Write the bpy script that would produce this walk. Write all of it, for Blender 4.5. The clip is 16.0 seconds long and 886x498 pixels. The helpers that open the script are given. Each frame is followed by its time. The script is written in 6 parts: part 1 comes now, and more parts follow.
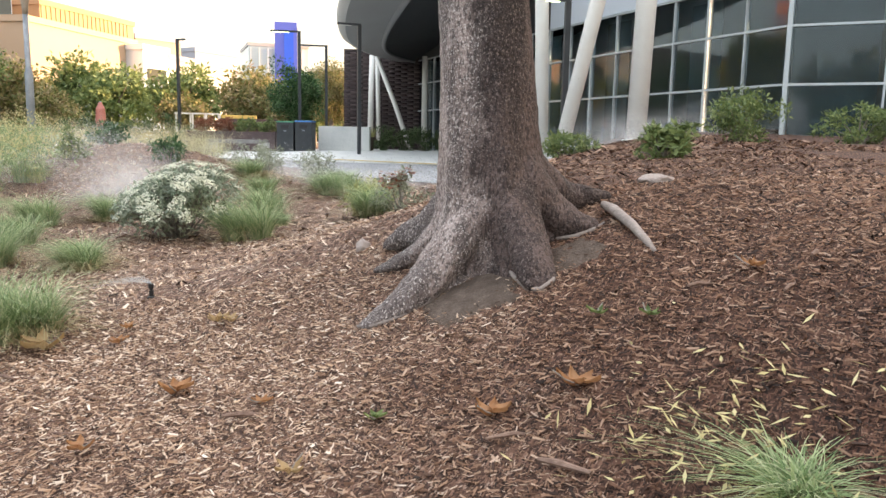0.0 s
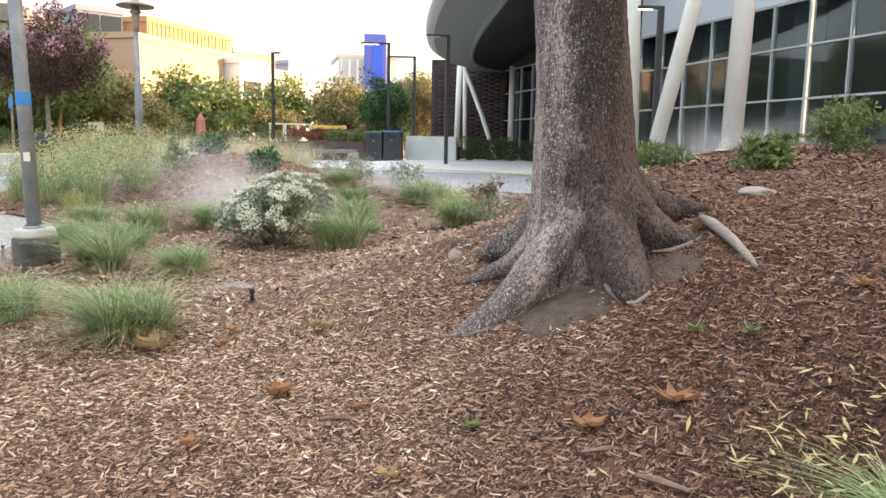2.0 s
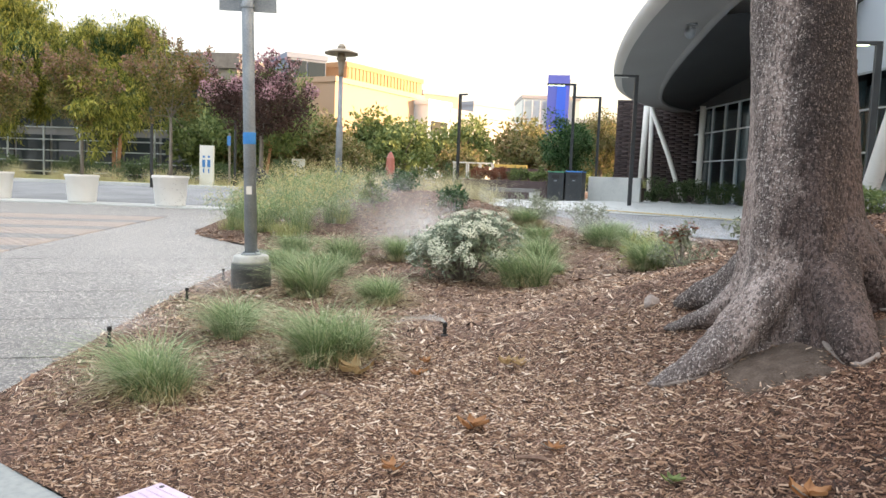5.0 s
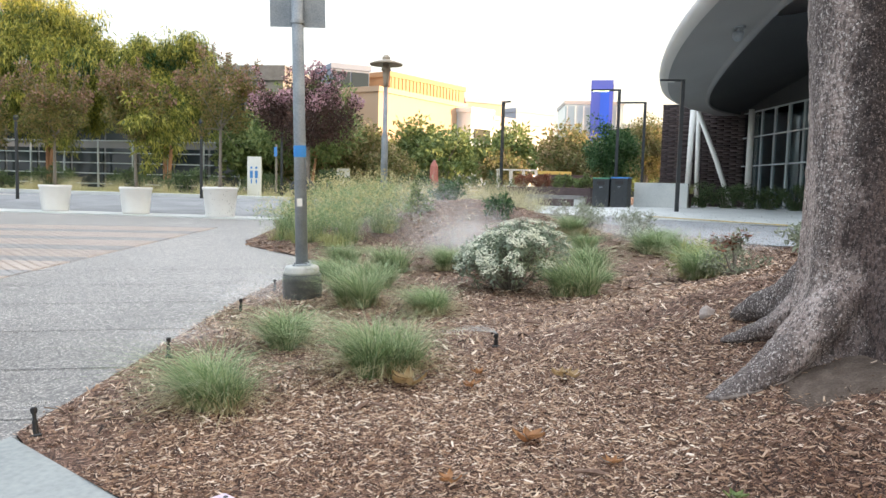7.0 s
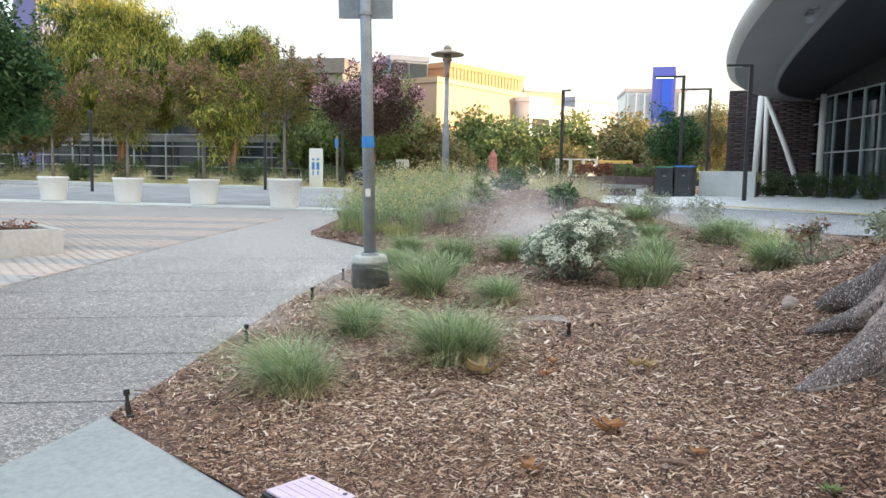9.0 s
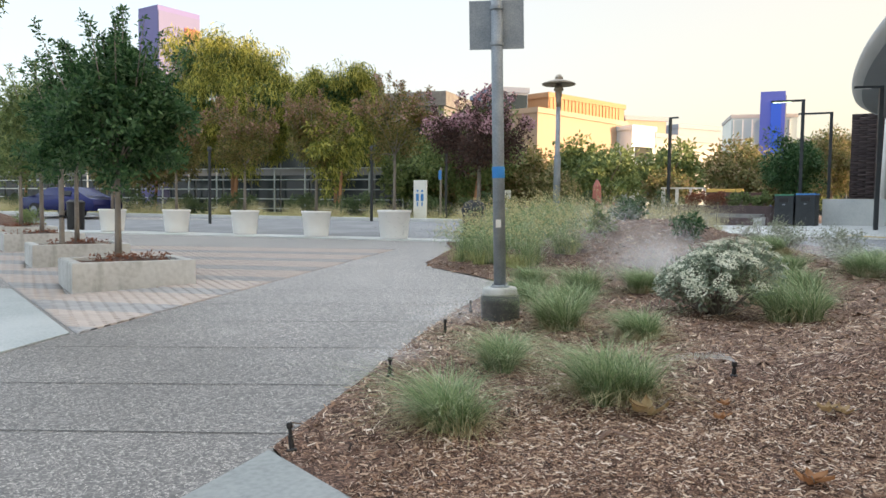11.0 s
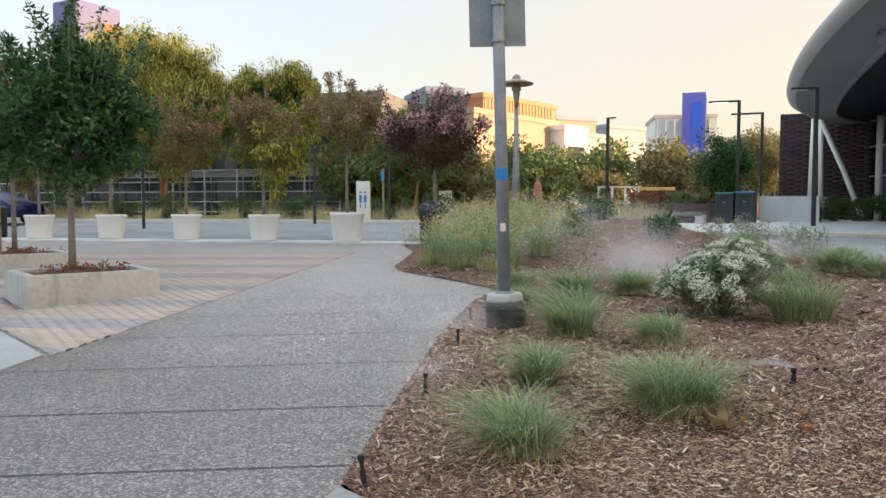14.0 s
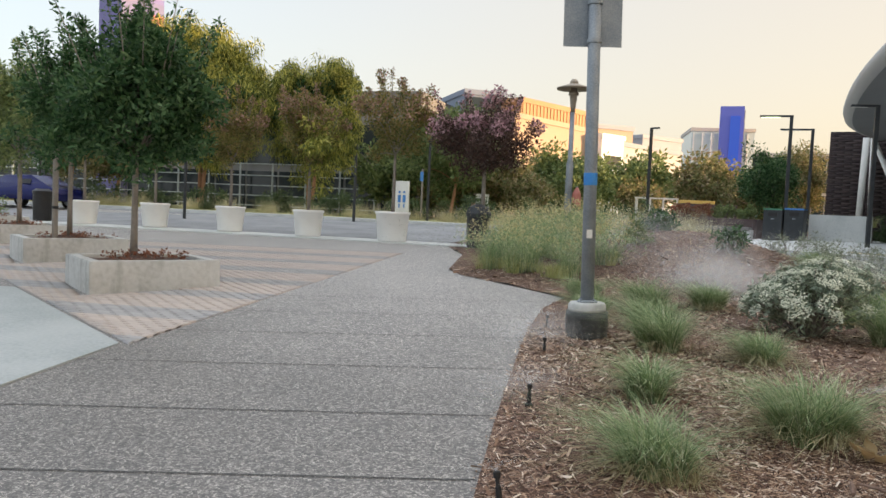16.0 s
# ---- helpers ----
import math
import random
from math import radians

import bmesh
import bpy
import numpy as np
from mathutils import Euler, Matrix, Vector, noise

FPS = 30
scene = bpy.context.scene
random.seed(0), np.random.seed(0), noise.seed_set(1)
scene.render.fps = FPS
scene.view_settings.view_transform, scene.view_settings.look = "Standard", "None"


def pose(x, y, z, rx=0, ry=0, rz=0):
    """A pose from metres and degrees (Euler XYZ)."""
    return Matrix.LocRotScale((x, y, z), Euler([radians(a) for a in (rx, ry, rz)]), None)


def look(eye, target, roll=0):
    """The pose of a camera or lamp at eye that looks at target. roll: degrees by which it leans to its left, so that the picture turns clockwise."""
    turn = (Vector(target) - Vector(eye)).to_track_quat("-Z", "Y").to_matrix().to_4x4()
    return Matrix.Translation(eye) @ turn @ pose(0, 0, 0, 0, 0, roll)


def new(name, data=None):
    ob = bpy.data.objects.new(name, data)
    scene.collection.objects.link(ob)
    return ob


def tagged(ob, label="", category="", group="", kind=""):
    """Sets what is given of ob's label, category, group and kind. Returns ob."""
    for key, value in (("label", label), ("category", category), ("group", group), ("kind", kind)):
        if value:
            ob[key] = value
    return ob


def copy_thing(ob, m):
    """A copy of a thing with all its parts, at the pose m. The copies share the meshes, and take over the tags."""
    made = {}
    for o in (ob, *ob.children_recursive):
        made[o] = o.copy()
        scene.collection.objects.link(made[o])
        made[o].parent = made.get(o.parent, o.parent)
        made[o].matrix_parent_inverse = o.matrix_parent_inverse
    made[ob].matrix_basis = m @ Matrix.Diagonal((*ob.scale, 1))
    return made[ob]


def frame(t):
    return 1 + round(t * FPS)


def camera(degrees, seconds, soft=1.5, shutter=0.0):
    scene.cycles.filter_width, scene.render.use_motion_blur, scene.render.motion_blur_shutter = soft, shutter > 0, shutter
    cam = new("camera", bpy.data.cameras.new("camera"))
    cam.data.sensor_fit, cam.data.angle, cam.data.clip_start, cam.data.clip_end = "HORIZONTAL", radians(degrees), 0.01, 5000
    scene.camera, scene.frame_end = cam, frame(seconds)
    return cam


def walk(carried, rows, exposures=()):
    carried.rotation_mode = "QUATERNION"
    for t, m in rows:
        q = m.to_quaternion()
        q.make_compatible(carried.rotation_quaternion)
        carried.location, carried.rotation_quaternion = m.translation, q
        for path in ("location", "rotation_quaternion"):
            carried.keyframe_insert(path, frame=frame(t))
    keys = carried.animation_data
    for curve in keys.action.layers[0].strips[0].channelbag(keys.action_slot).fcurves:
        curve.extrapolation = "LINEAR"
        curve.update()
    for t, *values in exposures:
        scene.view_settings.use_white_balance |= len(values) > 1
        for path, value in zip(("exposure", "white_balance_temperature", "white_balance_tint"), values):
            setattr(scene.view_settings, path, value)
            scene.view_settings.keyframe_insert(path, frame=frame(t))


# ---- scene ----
cam = camera(61.3, 16.0)
PATH = [
    (0, (-0.067, 0.6, 1.413), (-0.076, 2.579, 1.124), 1.1),
    (0.5, (-0.079, 0.583, 1.416), (-0.127, 2.562, 1.127), 1.1),
    (1, (-0.089, 0.57, 1.419), (-0.182, 2.547, 1.132), 1.0),
    (1.5, (-0.097, 0.561, 1.423), (-0.247, 2.536, 1.14), 0.9),
    (2, (-0.123, 0.553, 1.428), (-0.354, 2.521, 1.159), 1.1),
    (2.5, (-0.138, 0.547, 1.428), (-0.451, 2.506, 1.177), 1.3),
    (3, (-0.164, 0.54, 1.431), (-0.557, 2.488, 1.199), 1.5),
    (3.5, (-0.189, 0.526, 1.437), (-0.659, 2.458, 1.221), 1.6),
    (4, (-0.209, 0.513, 1.439), (-0.768, 2.423, 1.24), 1.9),
    (4.5, (-0.227, 0.497, 1.437), (-0.855, 2.387, 1.25), 2.2),
    (5, (-0.246, 0.48, 1.439), (-0.932, 2.35, 1.259), 2.2),
    (7.5, (-0.306, 0.415, 1.475), (-1.122, 2.233, 1.309), 1.2),
    (8, (-0.324, 0.393, 1.471), (-1.171, 2.197, 1.299), 0.9),
    (8.5, (-0.35, 0.377, 1.465), (-1.232, 2.163, 1.282), 0.9),
    (9, (-0.393, 0.366, 1.457), (-1.321, 2.127, 1.264), 1.1),
    (9.5, (-0.458, 0.369, 1.445), (-1.441, 2.1, 1.253), 1.4),
    (10, (-0.569, 0.369, 1.441), (-1.625, 2.059, 1.272), 1.5),
    (10.2, (-0.615, 0.355, 1.442), (-1.696, 2.03, 1.284), 1.5),
    (12.3, (-1.238, 0.198, 1.457), (-2.427, 1.804, 1.372), -0.3),
    (12.5, (-1.292, 0.183, 1.456), (-2.463, 1.802, 1.364), -0.4),
    (13, (-1.44, 0.167, 1.477), (-2.548, 1.829, 1.371), -0.7),
    (13.5, (-1.587, 0.152, 1.484), (-2.624, 1.859, 1.372), -0.7),
    (14, (-1.767, 0.132, 1.484), (-2.743, 1.874, 1.37), -0.0),
    (14.5, (-1.934, 0.115, 1.483), (-2.895, 1.865, 1.372), 0.8),
    (15, (-2.109, 0.104, 1.479), (-3.085, 1.846, 1.372), 1.6),
    (15.5, (-2.268, 0.068, 1.456), (-3.269, 1.796, 1.353), 2.2),
    (16, (-2.456, 0.036, 1.45), (-3.483, 1.749, 1.343), 2.6),
]
EXPOSURES = [(0, 2.26, 6950, 12), (5, 2.1, 6850, 11), (9, 1.93, 6350, 8), (12.5, 1.39, 6550, 9), (14.5, 1.43, 6600, 10), (16, 1.35, 6750, 10)]
walk(cam, [(t, look(eye, target, roll)) for t, eye, target, roll in PATH], EXPOSURES)

# ---- world, sun ----
SUN_AZ, SUN_EL = 80.0, 7.0          # degrees to the right of +y, degrees up
world = bpy.data.worlds.new("sky")
scene.world = world
world.use_nodes = True
wn = world.node_tree
sky = wn.nodes.new("ShaderNodeTexSky")
sky.sky_type, sky.sun_disc = "NISHITA", False
sky.sun_elevation, sky.sun_rotation = radians(SUN_EL), radians(SUN_AZ)
sky.air_density, sky.dust_density, sky.ozone_density = 1.0, 3.0, 1.0
# clear low-sun sky seen through a thin veil of high haze, warm low down on the sun's side
wn.links.new(sky.outputs[0], wn.nodes["Background"].inputs[0])
wn.nodes["Background"].inputs[1].default_value = 0.05
veil, both = wn.nodes.new("ShaderNodeBackground"), wn.nodes.new("ShaderNodeAddShader")
toward, facing, span, tint = (wn.nodes.new(k) for k in ("ShaderNodeTexCoord", "ShaderNodeVectorMath", "ShaderNodeMapRange", "ShaderNodeMix"))
facing.operation = "DOT_PRODUCT"
facing.inputs[1].default_value = (0.62, 0.34, -0.71)
wn.links.new(toward.outputs["Generated"], facing.inputs[0])
wn.links.new(facing.outputs["Value"], span.inputs["Value"])
span.inputs["From Min"].default_value, span.inputs["From Max"].default_value = -0.55, 0.45
tint.data_type = "RGBA"
tint.inputs[6].default_value, tint.inputs[7].default_value = (0.74, 0.8, 0.89, 1), (1.0, 0.79, 0.55, 1)
wn.links.new(span.outputs[0], tint.inputs[0])
wn.links.new(tint.outputs[2], veil.inputs[0])
# the haze is thicker-lit overhead than near the horizon
height, dome = wn.nodes.new("ShaderNodeSeparateXYZ"), wn.nodes.new("ShaderNodeMapRange")
wn.links.new(toward.outputs["Generated"], height.inputs[0])
wn.links.new(height.outputs[2], dome.inputs["Value"])
dome.inputs["From Min"].default_value, dome.inputs["From Max"].default_value = 0.3, 1.0
dome.inputs["To Min"].default_value, dome.inputs["To Max"].default_value = 0.32, 0.74
wn.links.new(dome.outputs[0], veil.inputs[1])
wn.links.new(wn.nodes["Background"].outputs[0], both.inputs[0])
wn.links.new(veil.outputs[0], both.inputs[1])
wn.links.new(both.outputs[0], wn.nodes["World Output"].inputs[0])
sun = new("sun", bpy.data.lights.new("sun", "SUN"))
sun.data.energy, sun.data.angle, sun.data.color = 3.2, radians(0.6), (1.0, 0.67, 0.42)
sun.matrix_world = look((0, 0, 30), (-30 * math.sin(radians(SUN_AZ)), -30 * math.cos(radians(SUN_AZ)), 30 - 30 * math.tan(radians(SUN_EL))))
rng = np.random.default_rng(5)


# ---- materials ----
def material(name, colours, scale=8.0, rough=0.8, bump=0.2, metal=0.0, fine=60.0, spread=0.5, island=False, spec=0.4, trans=0.0, obj=False):
    """Two scales of noise over a colour ramp; island and obj vary the colour by piece."""
    m = bpy.data.materials.new(name)
    m.use_nodes = True
    t = m.node_tree
    b = t.nodes["Principled BSDF"]
    co = t.nodes.new("ShaderNodeTexCoord")
    n1, n2 = t.nodes.new("ShaderNodeTexNoise"), t.nodes.new("ShaderNodeTexNoise")
    n1.inputs["Scale"].default_value, n2.inputs["Scale"].default_value = scale, fine
    n1.inputs["Detail"].default_value, n2.inputs["Detail"].default_value = 5, 4
    for n in (n1, n2):
        t.links.new(co.outputs["Object"], n.inputs["Vector"])
    mix = t.nodes.new("ShaderNodeMath")
    mix.operation = "MULTIPLY_ADD"
    mix.inputs[1].default_value = 0.45
    t.links.new(n2.outputs["Fac"], mix.inputs[0])
    half = t.nodes.new("ShaderNodeMath")
    half.operation = "MULTIPLY"
    half.inputs[1].default_value = 0.55
    t.links.new(n1.outputs["Fac"], half.inputs[0])
    t.links.new(half.outputs[0], mix.inputs[2])
    source = mix.outputs[0]
    if island or obj:
        g = t.nodes.new("ShaderNodeNewGeometry" if island else "ShaderNodeObjectInfo")
        a = t.nodes.new("ShaderNodeMix")
        a.inputs[0].default_value = 0.7
        t.links.new(source, a.inputs[2])
        t.links.new(g.outputs["Random Per Island" if island else "Random"], a.inputs[3])
        source = a.outputs[0]
    ramp = t.nodes.new("ShaderNodeValToRGB")
    lo, hi = (0.08, 0.92) if (island or obj) else (0.5 - spread * 0.4, 0.5 + spread * 0.4)
    el = ramp.color_ramp.elements
    k = len(colours)
    while len(el) < k:
        el.new(0.5)
    for i, c in enumerate(colours):
        el[i].position = lo + (hi - lo) * i / max(1, k - 1)
        el[i].color = (*c, 1)
    t.links.new(source, ramp.inputs[0])
    t.links.new(ramp.outputs[0], b.inputs["Base Color"])
    b.inputs["Roughness"].default_value, b.inputs["Metallic"].default_value = rough, metal
    b.inputs["Specular IOR Level"].default_value = spec
    if trans:
        b.inputs["Transmission Weight"].default_value = trans
    if bump:
        bp = t.nodes.new("ShaderNodeBump")
        bp.inputs["Strength"].default_value, bp.inputs["Distance"].default_value = bump, 0.02
        t.links.new(n2.outputs["Fac"], bp.inputs["Height"])
        t.links.new(bp.outputs[0], b.inputs["Normal"])
    return m


def leaf_material(name, colours):
    """Leaves that let some light through."""
    m = material(name, colours, 2.0, 0.55, 0.0, island=True, spec=0.3)
    t = m.node_tree
    b, out = t.nodes["Principled BSDF"], t.nodes["Material Output"]
    tr, add = t.nodes.new("ShaderNodeBsdfTranslucent"), t.nodes.new("ShaderNodeMixShader")
    ramp = [n for n in t.nodes if n.type == "VALTORGB"][0]
    t.links.new(ramp.outputs[0], tr.inputs[0])
    add.inputs[0].default_value = 0.3
    t.links.new(b.outputs[0], add.inputs[1])
    t.links.new(tr.outputs[0], add.inputs[2])
    t.links.new(add.outputs[0], out.inputs[0])
    return m


MULCH = material("mulch", [(0.035, 0.02, 0.014), (0.13, 0.075, 0.054), (0.34, 0.22, 0.165)], 3.0, 0.9, 1.0, fine=70, spread=0.6)
CHIP = material("wood_chip", [(0.012, 0.006, 0.004), (0.062, 0.031, 0.019), (0.215, 0.122, 0.077), (0.39, 0.25, 0.165), (0.61, 0.455, 0.33), (0.95, 0.87, 0.76)], 9, 0.75, 0.3, island=True)


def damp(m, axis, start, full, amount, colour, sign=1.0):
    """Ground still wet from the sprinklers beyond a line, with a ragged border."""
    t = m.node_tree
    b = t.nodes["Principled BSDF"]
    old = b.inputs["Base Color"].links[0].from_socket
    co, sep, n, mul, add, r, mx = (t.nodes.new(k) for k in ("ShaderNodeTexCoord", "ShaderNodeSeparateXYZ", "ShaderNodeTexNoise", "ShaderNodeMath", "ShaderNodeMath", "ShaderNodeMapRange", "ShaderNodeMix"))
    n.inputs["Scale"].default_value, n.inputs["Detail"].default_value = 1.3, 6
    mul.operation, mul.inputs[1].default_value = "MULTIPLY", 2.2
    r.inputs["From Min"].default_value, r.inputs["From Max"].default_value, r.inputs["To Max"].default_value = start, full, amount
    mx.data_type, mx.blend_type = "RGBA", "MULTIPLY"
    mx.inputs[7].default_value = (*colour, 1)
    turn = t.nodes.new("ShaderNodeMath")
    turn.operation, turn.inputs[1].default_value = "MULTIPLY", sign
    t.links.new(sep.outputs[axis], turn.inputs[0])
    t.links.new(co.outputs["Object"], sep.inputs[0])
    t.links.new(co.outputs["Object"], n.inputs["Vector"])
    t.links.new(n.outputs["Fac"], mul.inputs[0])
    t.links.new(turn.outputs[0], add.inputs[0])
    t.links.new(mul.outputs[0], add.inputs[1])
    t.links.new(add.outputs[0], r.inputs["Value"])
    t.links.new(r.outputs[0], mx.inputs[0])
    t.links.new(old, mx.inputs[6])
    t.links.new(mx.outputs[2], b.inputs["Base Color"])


def shredded(m):
    """Crossed layers of narrow splinters, each of its own shade, over the mulch."""
    t = m.node_tree
    b = t.nodes["Principled BSDF"]
    colour, height = b.inputs["Base Color"].links[0].from_socket, None
    co = t.nodes.new("ShaderNodeTexCoord")
    for angle, lengthwise, across in ((0.3, 26.0, 110.0), (1.4, 34.0, 130.0), (2.4, 22.0, 95.0), (0.9, 40.0, 150.0)):
        mp, v, sep, ramp, pick, mx = (t.nodes.new(k) for k in ("ShaderNodeMapping", "ShaderNodeTexVoronoi", "ShaderNodeSeparateColor", "ShaderNodeValToRGB", "ShaderNodeMapRange", "ShaderNodeMix"))
        mp.vector_type = "TEXTURE"
        mp.inputs["Rotation"].default_value = (0, 0, angle)
        mp.inputs["Scale"].default_value = (1 / lengthwise, 1 / across, 1 / 60.0)
        v.inputs["Scale"].default_value = 1.0
        t.links.new(co.outputs["Object"], mp.inputs[0])
        t.links.new(mp.outputs[0], v.inputs["Vector"])
        t.links.new(v.outputs["Color"], sep.inputs[0])
        el = ramp.color_ramp.elements
        shades = ((0.0, (0.018, 0.010, 0.007)), (0.35, (0.09, 0.048, 0.033)), (0.7, (0.22, 0.128, 0.09)), (0.92, (0.38, 0.25, 0.185)), (1.0, (0.7, 0.58, 0.48)))
        while len(el) < len(shades):
            el.new(0.5)
        for e, (at, c) in zip(el, shades):
            e.position, e.color = at, (*c, 1)
        t.links.new(sep.outputs[0], ramp.inputs[0])
        pick.inputs["From Min"].default_value, pick.inputs["From Max"].default_value = 0.5, 0.54
        t.links.new(sep.outputs[1], pick.inputs["Value"])
        mx.data_type = "RGBA"
        t.links.new(pick.outputs[0], mx.inputs[0])
        t.links.new(colour, mx.inputs[6])
        t.links.new(ramp.outputs[0], mx.inputs[7])
        colour, height = mx.outputs[2], sep.outputs[0]
    t.links.new(colour, b.inputs["Base Color"])
    bump = [n for n in t.nodes if n.type == "BUMP"][0]
    t.links.new(height, bump.inputs["Height"])


shredded(MULCH)
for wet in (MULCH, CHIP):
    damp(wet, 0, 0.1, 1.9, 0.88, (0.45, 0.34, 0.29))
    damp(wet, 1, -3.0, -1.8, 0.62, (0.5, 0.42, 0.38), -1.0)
SOIL = material("damp_soil", [(0.045, 0.032, 0.024), (0.105, 0.077, 0.06), (0.2, 0.152, 0.122)], 14, 0.85, 1.0, fine=90, spread=0.7)
AGGREGATE = material("exposed_aggregate", [(0.27, 0.265, 0.257), (0.33, 0.322, 0.312), (0.4, 0.388, 0.376)], 0.6, 0.55, 0.4, fine=25, spread=0.6)


def pebbled(m, scale, amount):
    """Adds small stones of differing brightness to a material."""
    t = m.node_tree
    b = t.nodes["Principled BSDF"]
    old = b.inputs["Base Color"].links[0].from_socket
    co, ramp, mx = t.nodes.new("ShaderNodeTexCoord"), t.nodes.new("ShaderNodeValToRGB"), t.nodes.new("ShaderNodeMix")
    mx.data_type, mx.blend_type = "RGBA", "MULTIPLY"
    mx.inputs[0].default_value = amount
    last = None
    for s in (scale, scale * 2.3):
        v = t.nodes.new("ShaderNodeTexVoronoi")
        v.inputs["Scale"].default_value = s
        t.links.new(co.outputs["Object"], v.inputs["Vector"])
        sep = t.nodes.new("ShaderNodeSeparateColor")
        t.links.new(v.outputs["Color"], sep.inputs[0])
        if last is None:
            last = sep.outputs[0]
        else:
            a = t.nodes.new("ShaderNodeMath")
            a.operation = "MULTIPLY"
            t.links.new(last, a.inputs[0])
            t.links.new(sep.outputs[0], a.inputs[1])
            last = a.outputs[0]
    el = ramp.color_ramp.elements
    el[0].position, el[0].color = 0.0, (0.42, 0.42, 0.43, 1)
    el[1].position, el[1].color = 0.85, (2.6, 2.5, 2.4, 1)
    mid = el.new(0.3)
    mid.color = (0.95, 0.94, 0.93, 1)
    t.links.new(last, ramp.inputs[0])
    t.links.new(old, mx.inputs[6])
    t.links.new(ramp.outputs[0], mx.inputs[7])
    t.links.new(mx.outputs[2], b.inputs["Base Color"])
    return m


pebbled(AGGREGATE, 62, 0.92)
damp(AGGREGATE, 1, -8.0, -3.2, 0.75, (0.5, 0.49, 0.48), -1.0)
CONCRETE = material("concrete", [(0.42, 0.45, 0.45), (0.55, 0.57, 0.56), (0.64, 0.65, 0.63)], 1.5, 0.6, 0.1, fine=30)
WET_WALK = material("wet_walk_concrete", [(0.13, 0.15, 0.152), (0.25, 0.27, 0.268), (0.34, 0.355, 0.35)], 0.8, 0.4, 0.12, fine=24, spread=0.6)
WALK_CONCRETE = material("damp_walk_concrete", [(0.24, 0.275, 0.28), (0.39, 0.42, 0.42), (0.48, 0.5, 0.495)], 0.9, 0.5, 0.1, fine=30, spread=0.6)
OLD_CONCRETE = material("stained_concrete", [(0.34, 0.34, 0.32), (0.5, 0.505, 0.49), (0.6, 0.605, 0.59)], 1.6, 0.8, 0.3, fine=14, spread=0.6)
DULL_CONCRETE = material("dull_dark_concrete", [(0.13, 0.125, 0.12), (0.2, 0.195, 0.19), (0.27, 0.26, 0.25)], 3, 0.8, 0.2)


def streaked(m):
    """Dark runs of water down the faces of old concrete."""
    t = m.node_tree
    b = t.nodes["Principled BSDF"]
    old = b.inputs["Base Color"].links[0].from_socket
    co, mp, n, r, mx = (t.nodes.new(k) for k in ("ShaderNodeTexCoord", "ShaderNodeMapping", "ShaderNodeTexNoise", "ShaderNodeMapRange", "ShaderNodeMix"))
    mp.inputs["Scale"].default_value = (4.5, 4.5, 0.9)
    n.inputs["Scale"].default_value, n.inputs["Detail"].default_value = 1.0, 5
    r.inputs["From Min"].default_value, r.inputs["From Max"].default_value, r.inputs["To Max"].default_value = 0.55, 0.72, 0.55
    mx.data_type, mx.blend_type = "RGBA", "MULTIPLY"
    mx.inputs[7].default_value = (0.36, 0.36, 0.32, 1)
    t.links.new(co.outputs["Object"], mp.inputs[0])
    t.links.new(mp.outputs[0], n.inputs["Vector"])
    t.links.new(n.outputs["Fac"], r.inputs["Value"])
    t.links.new(r.outputs[0], mx.inputs[0])
    t.links.new(old, mx.inputs[6])
    t.links.new(mx.outputs[2], b.inputs["Base Color"])


streaked(OLD_CONCRETE)
WET_CONCRETE = material("wet_concrete", [(0.018, 0.02, 0.019), (0.045, 0.047, 0.045), (0.11, 0.112, 0.105)], 5, 0.4, 0.3)
ASPHALT = material("asphalt", [(0.17, 0.178, 0.19), (0.25, 0.26, 0.272), (0.33, 0.338, 0.35)], 1.0, 0.85, 0.3, fine=80)
PAVER_PINK = material("pink_paver", [(0.42, 0.365, 0.33), (0.46, 0.4, 0.36), (0.5, 0.435, 0.39)], 6, 0.8, 0.2, obj=True)
PAVER_GREY = material("grey_paver", [(0.3, 0.295, 0.295), (0.34, 0.335, 0.335), (0.38, 0.372, 0.37)], 6, 0.8, 0.2, obj=True)
PAVER_PINK_FIELD = material("pink_paver_field", [(0.42, 0.365, 0.33), (0.46, 0.4, 0.36), (0.5, 0.435, 0.39)], 6, 0.8, 0.2, island=True)
PAVER_GREY_FIELD = material("grey_paver_field", [(0.3, 0.295, 0.295), (0.34, 0.335, 0.335), (0.38, 0.372, 0.37)], 6, 0.8, 0.2, island=True)
DARK_JOINT = material("dark_joint", [(0.03, 0.03, 0.03), (0.07, 0.07, 0.07)], 10, 0.95, 0.1)
STEEL = material("galvanised_steel", [(0.17, 0.20, 0.23), (0.27, 0.30, 0.33), (0.36, 0.39, 0.42)], 5, 0.5, 0.05, metal=0.35)
DARK_METAL = material("dark_metal", [(0.03, 0.035, 0.04), (0.05, 0.055, 0.06)], 6, 0.5, 0.05, metal=0.3)
BRONZE = material("weathered_bronze_paint", [(0.28, 0.24, 0.19), (0.38, 0.33, 0.27)], 5, 0.5, 0.05, metal=0.3)
WHITE_PAINT = material("white_paint", [(0.66, 0.66, 0.63), (0.76, 0.76, 0.73)], 3, 0.45, 0.04)
POT_WHITE = material("white_fibreglass", [(0.76, 0.755, 0.73), (0.86, 0.86, 0.84)], 3, 0.5, 0.06)
BLUE_TAPE = material("blue_tape", [(0.03, 0.2, 0.55), (0.05, 0.27, 0.65)], 10, 0.5, 0.0)
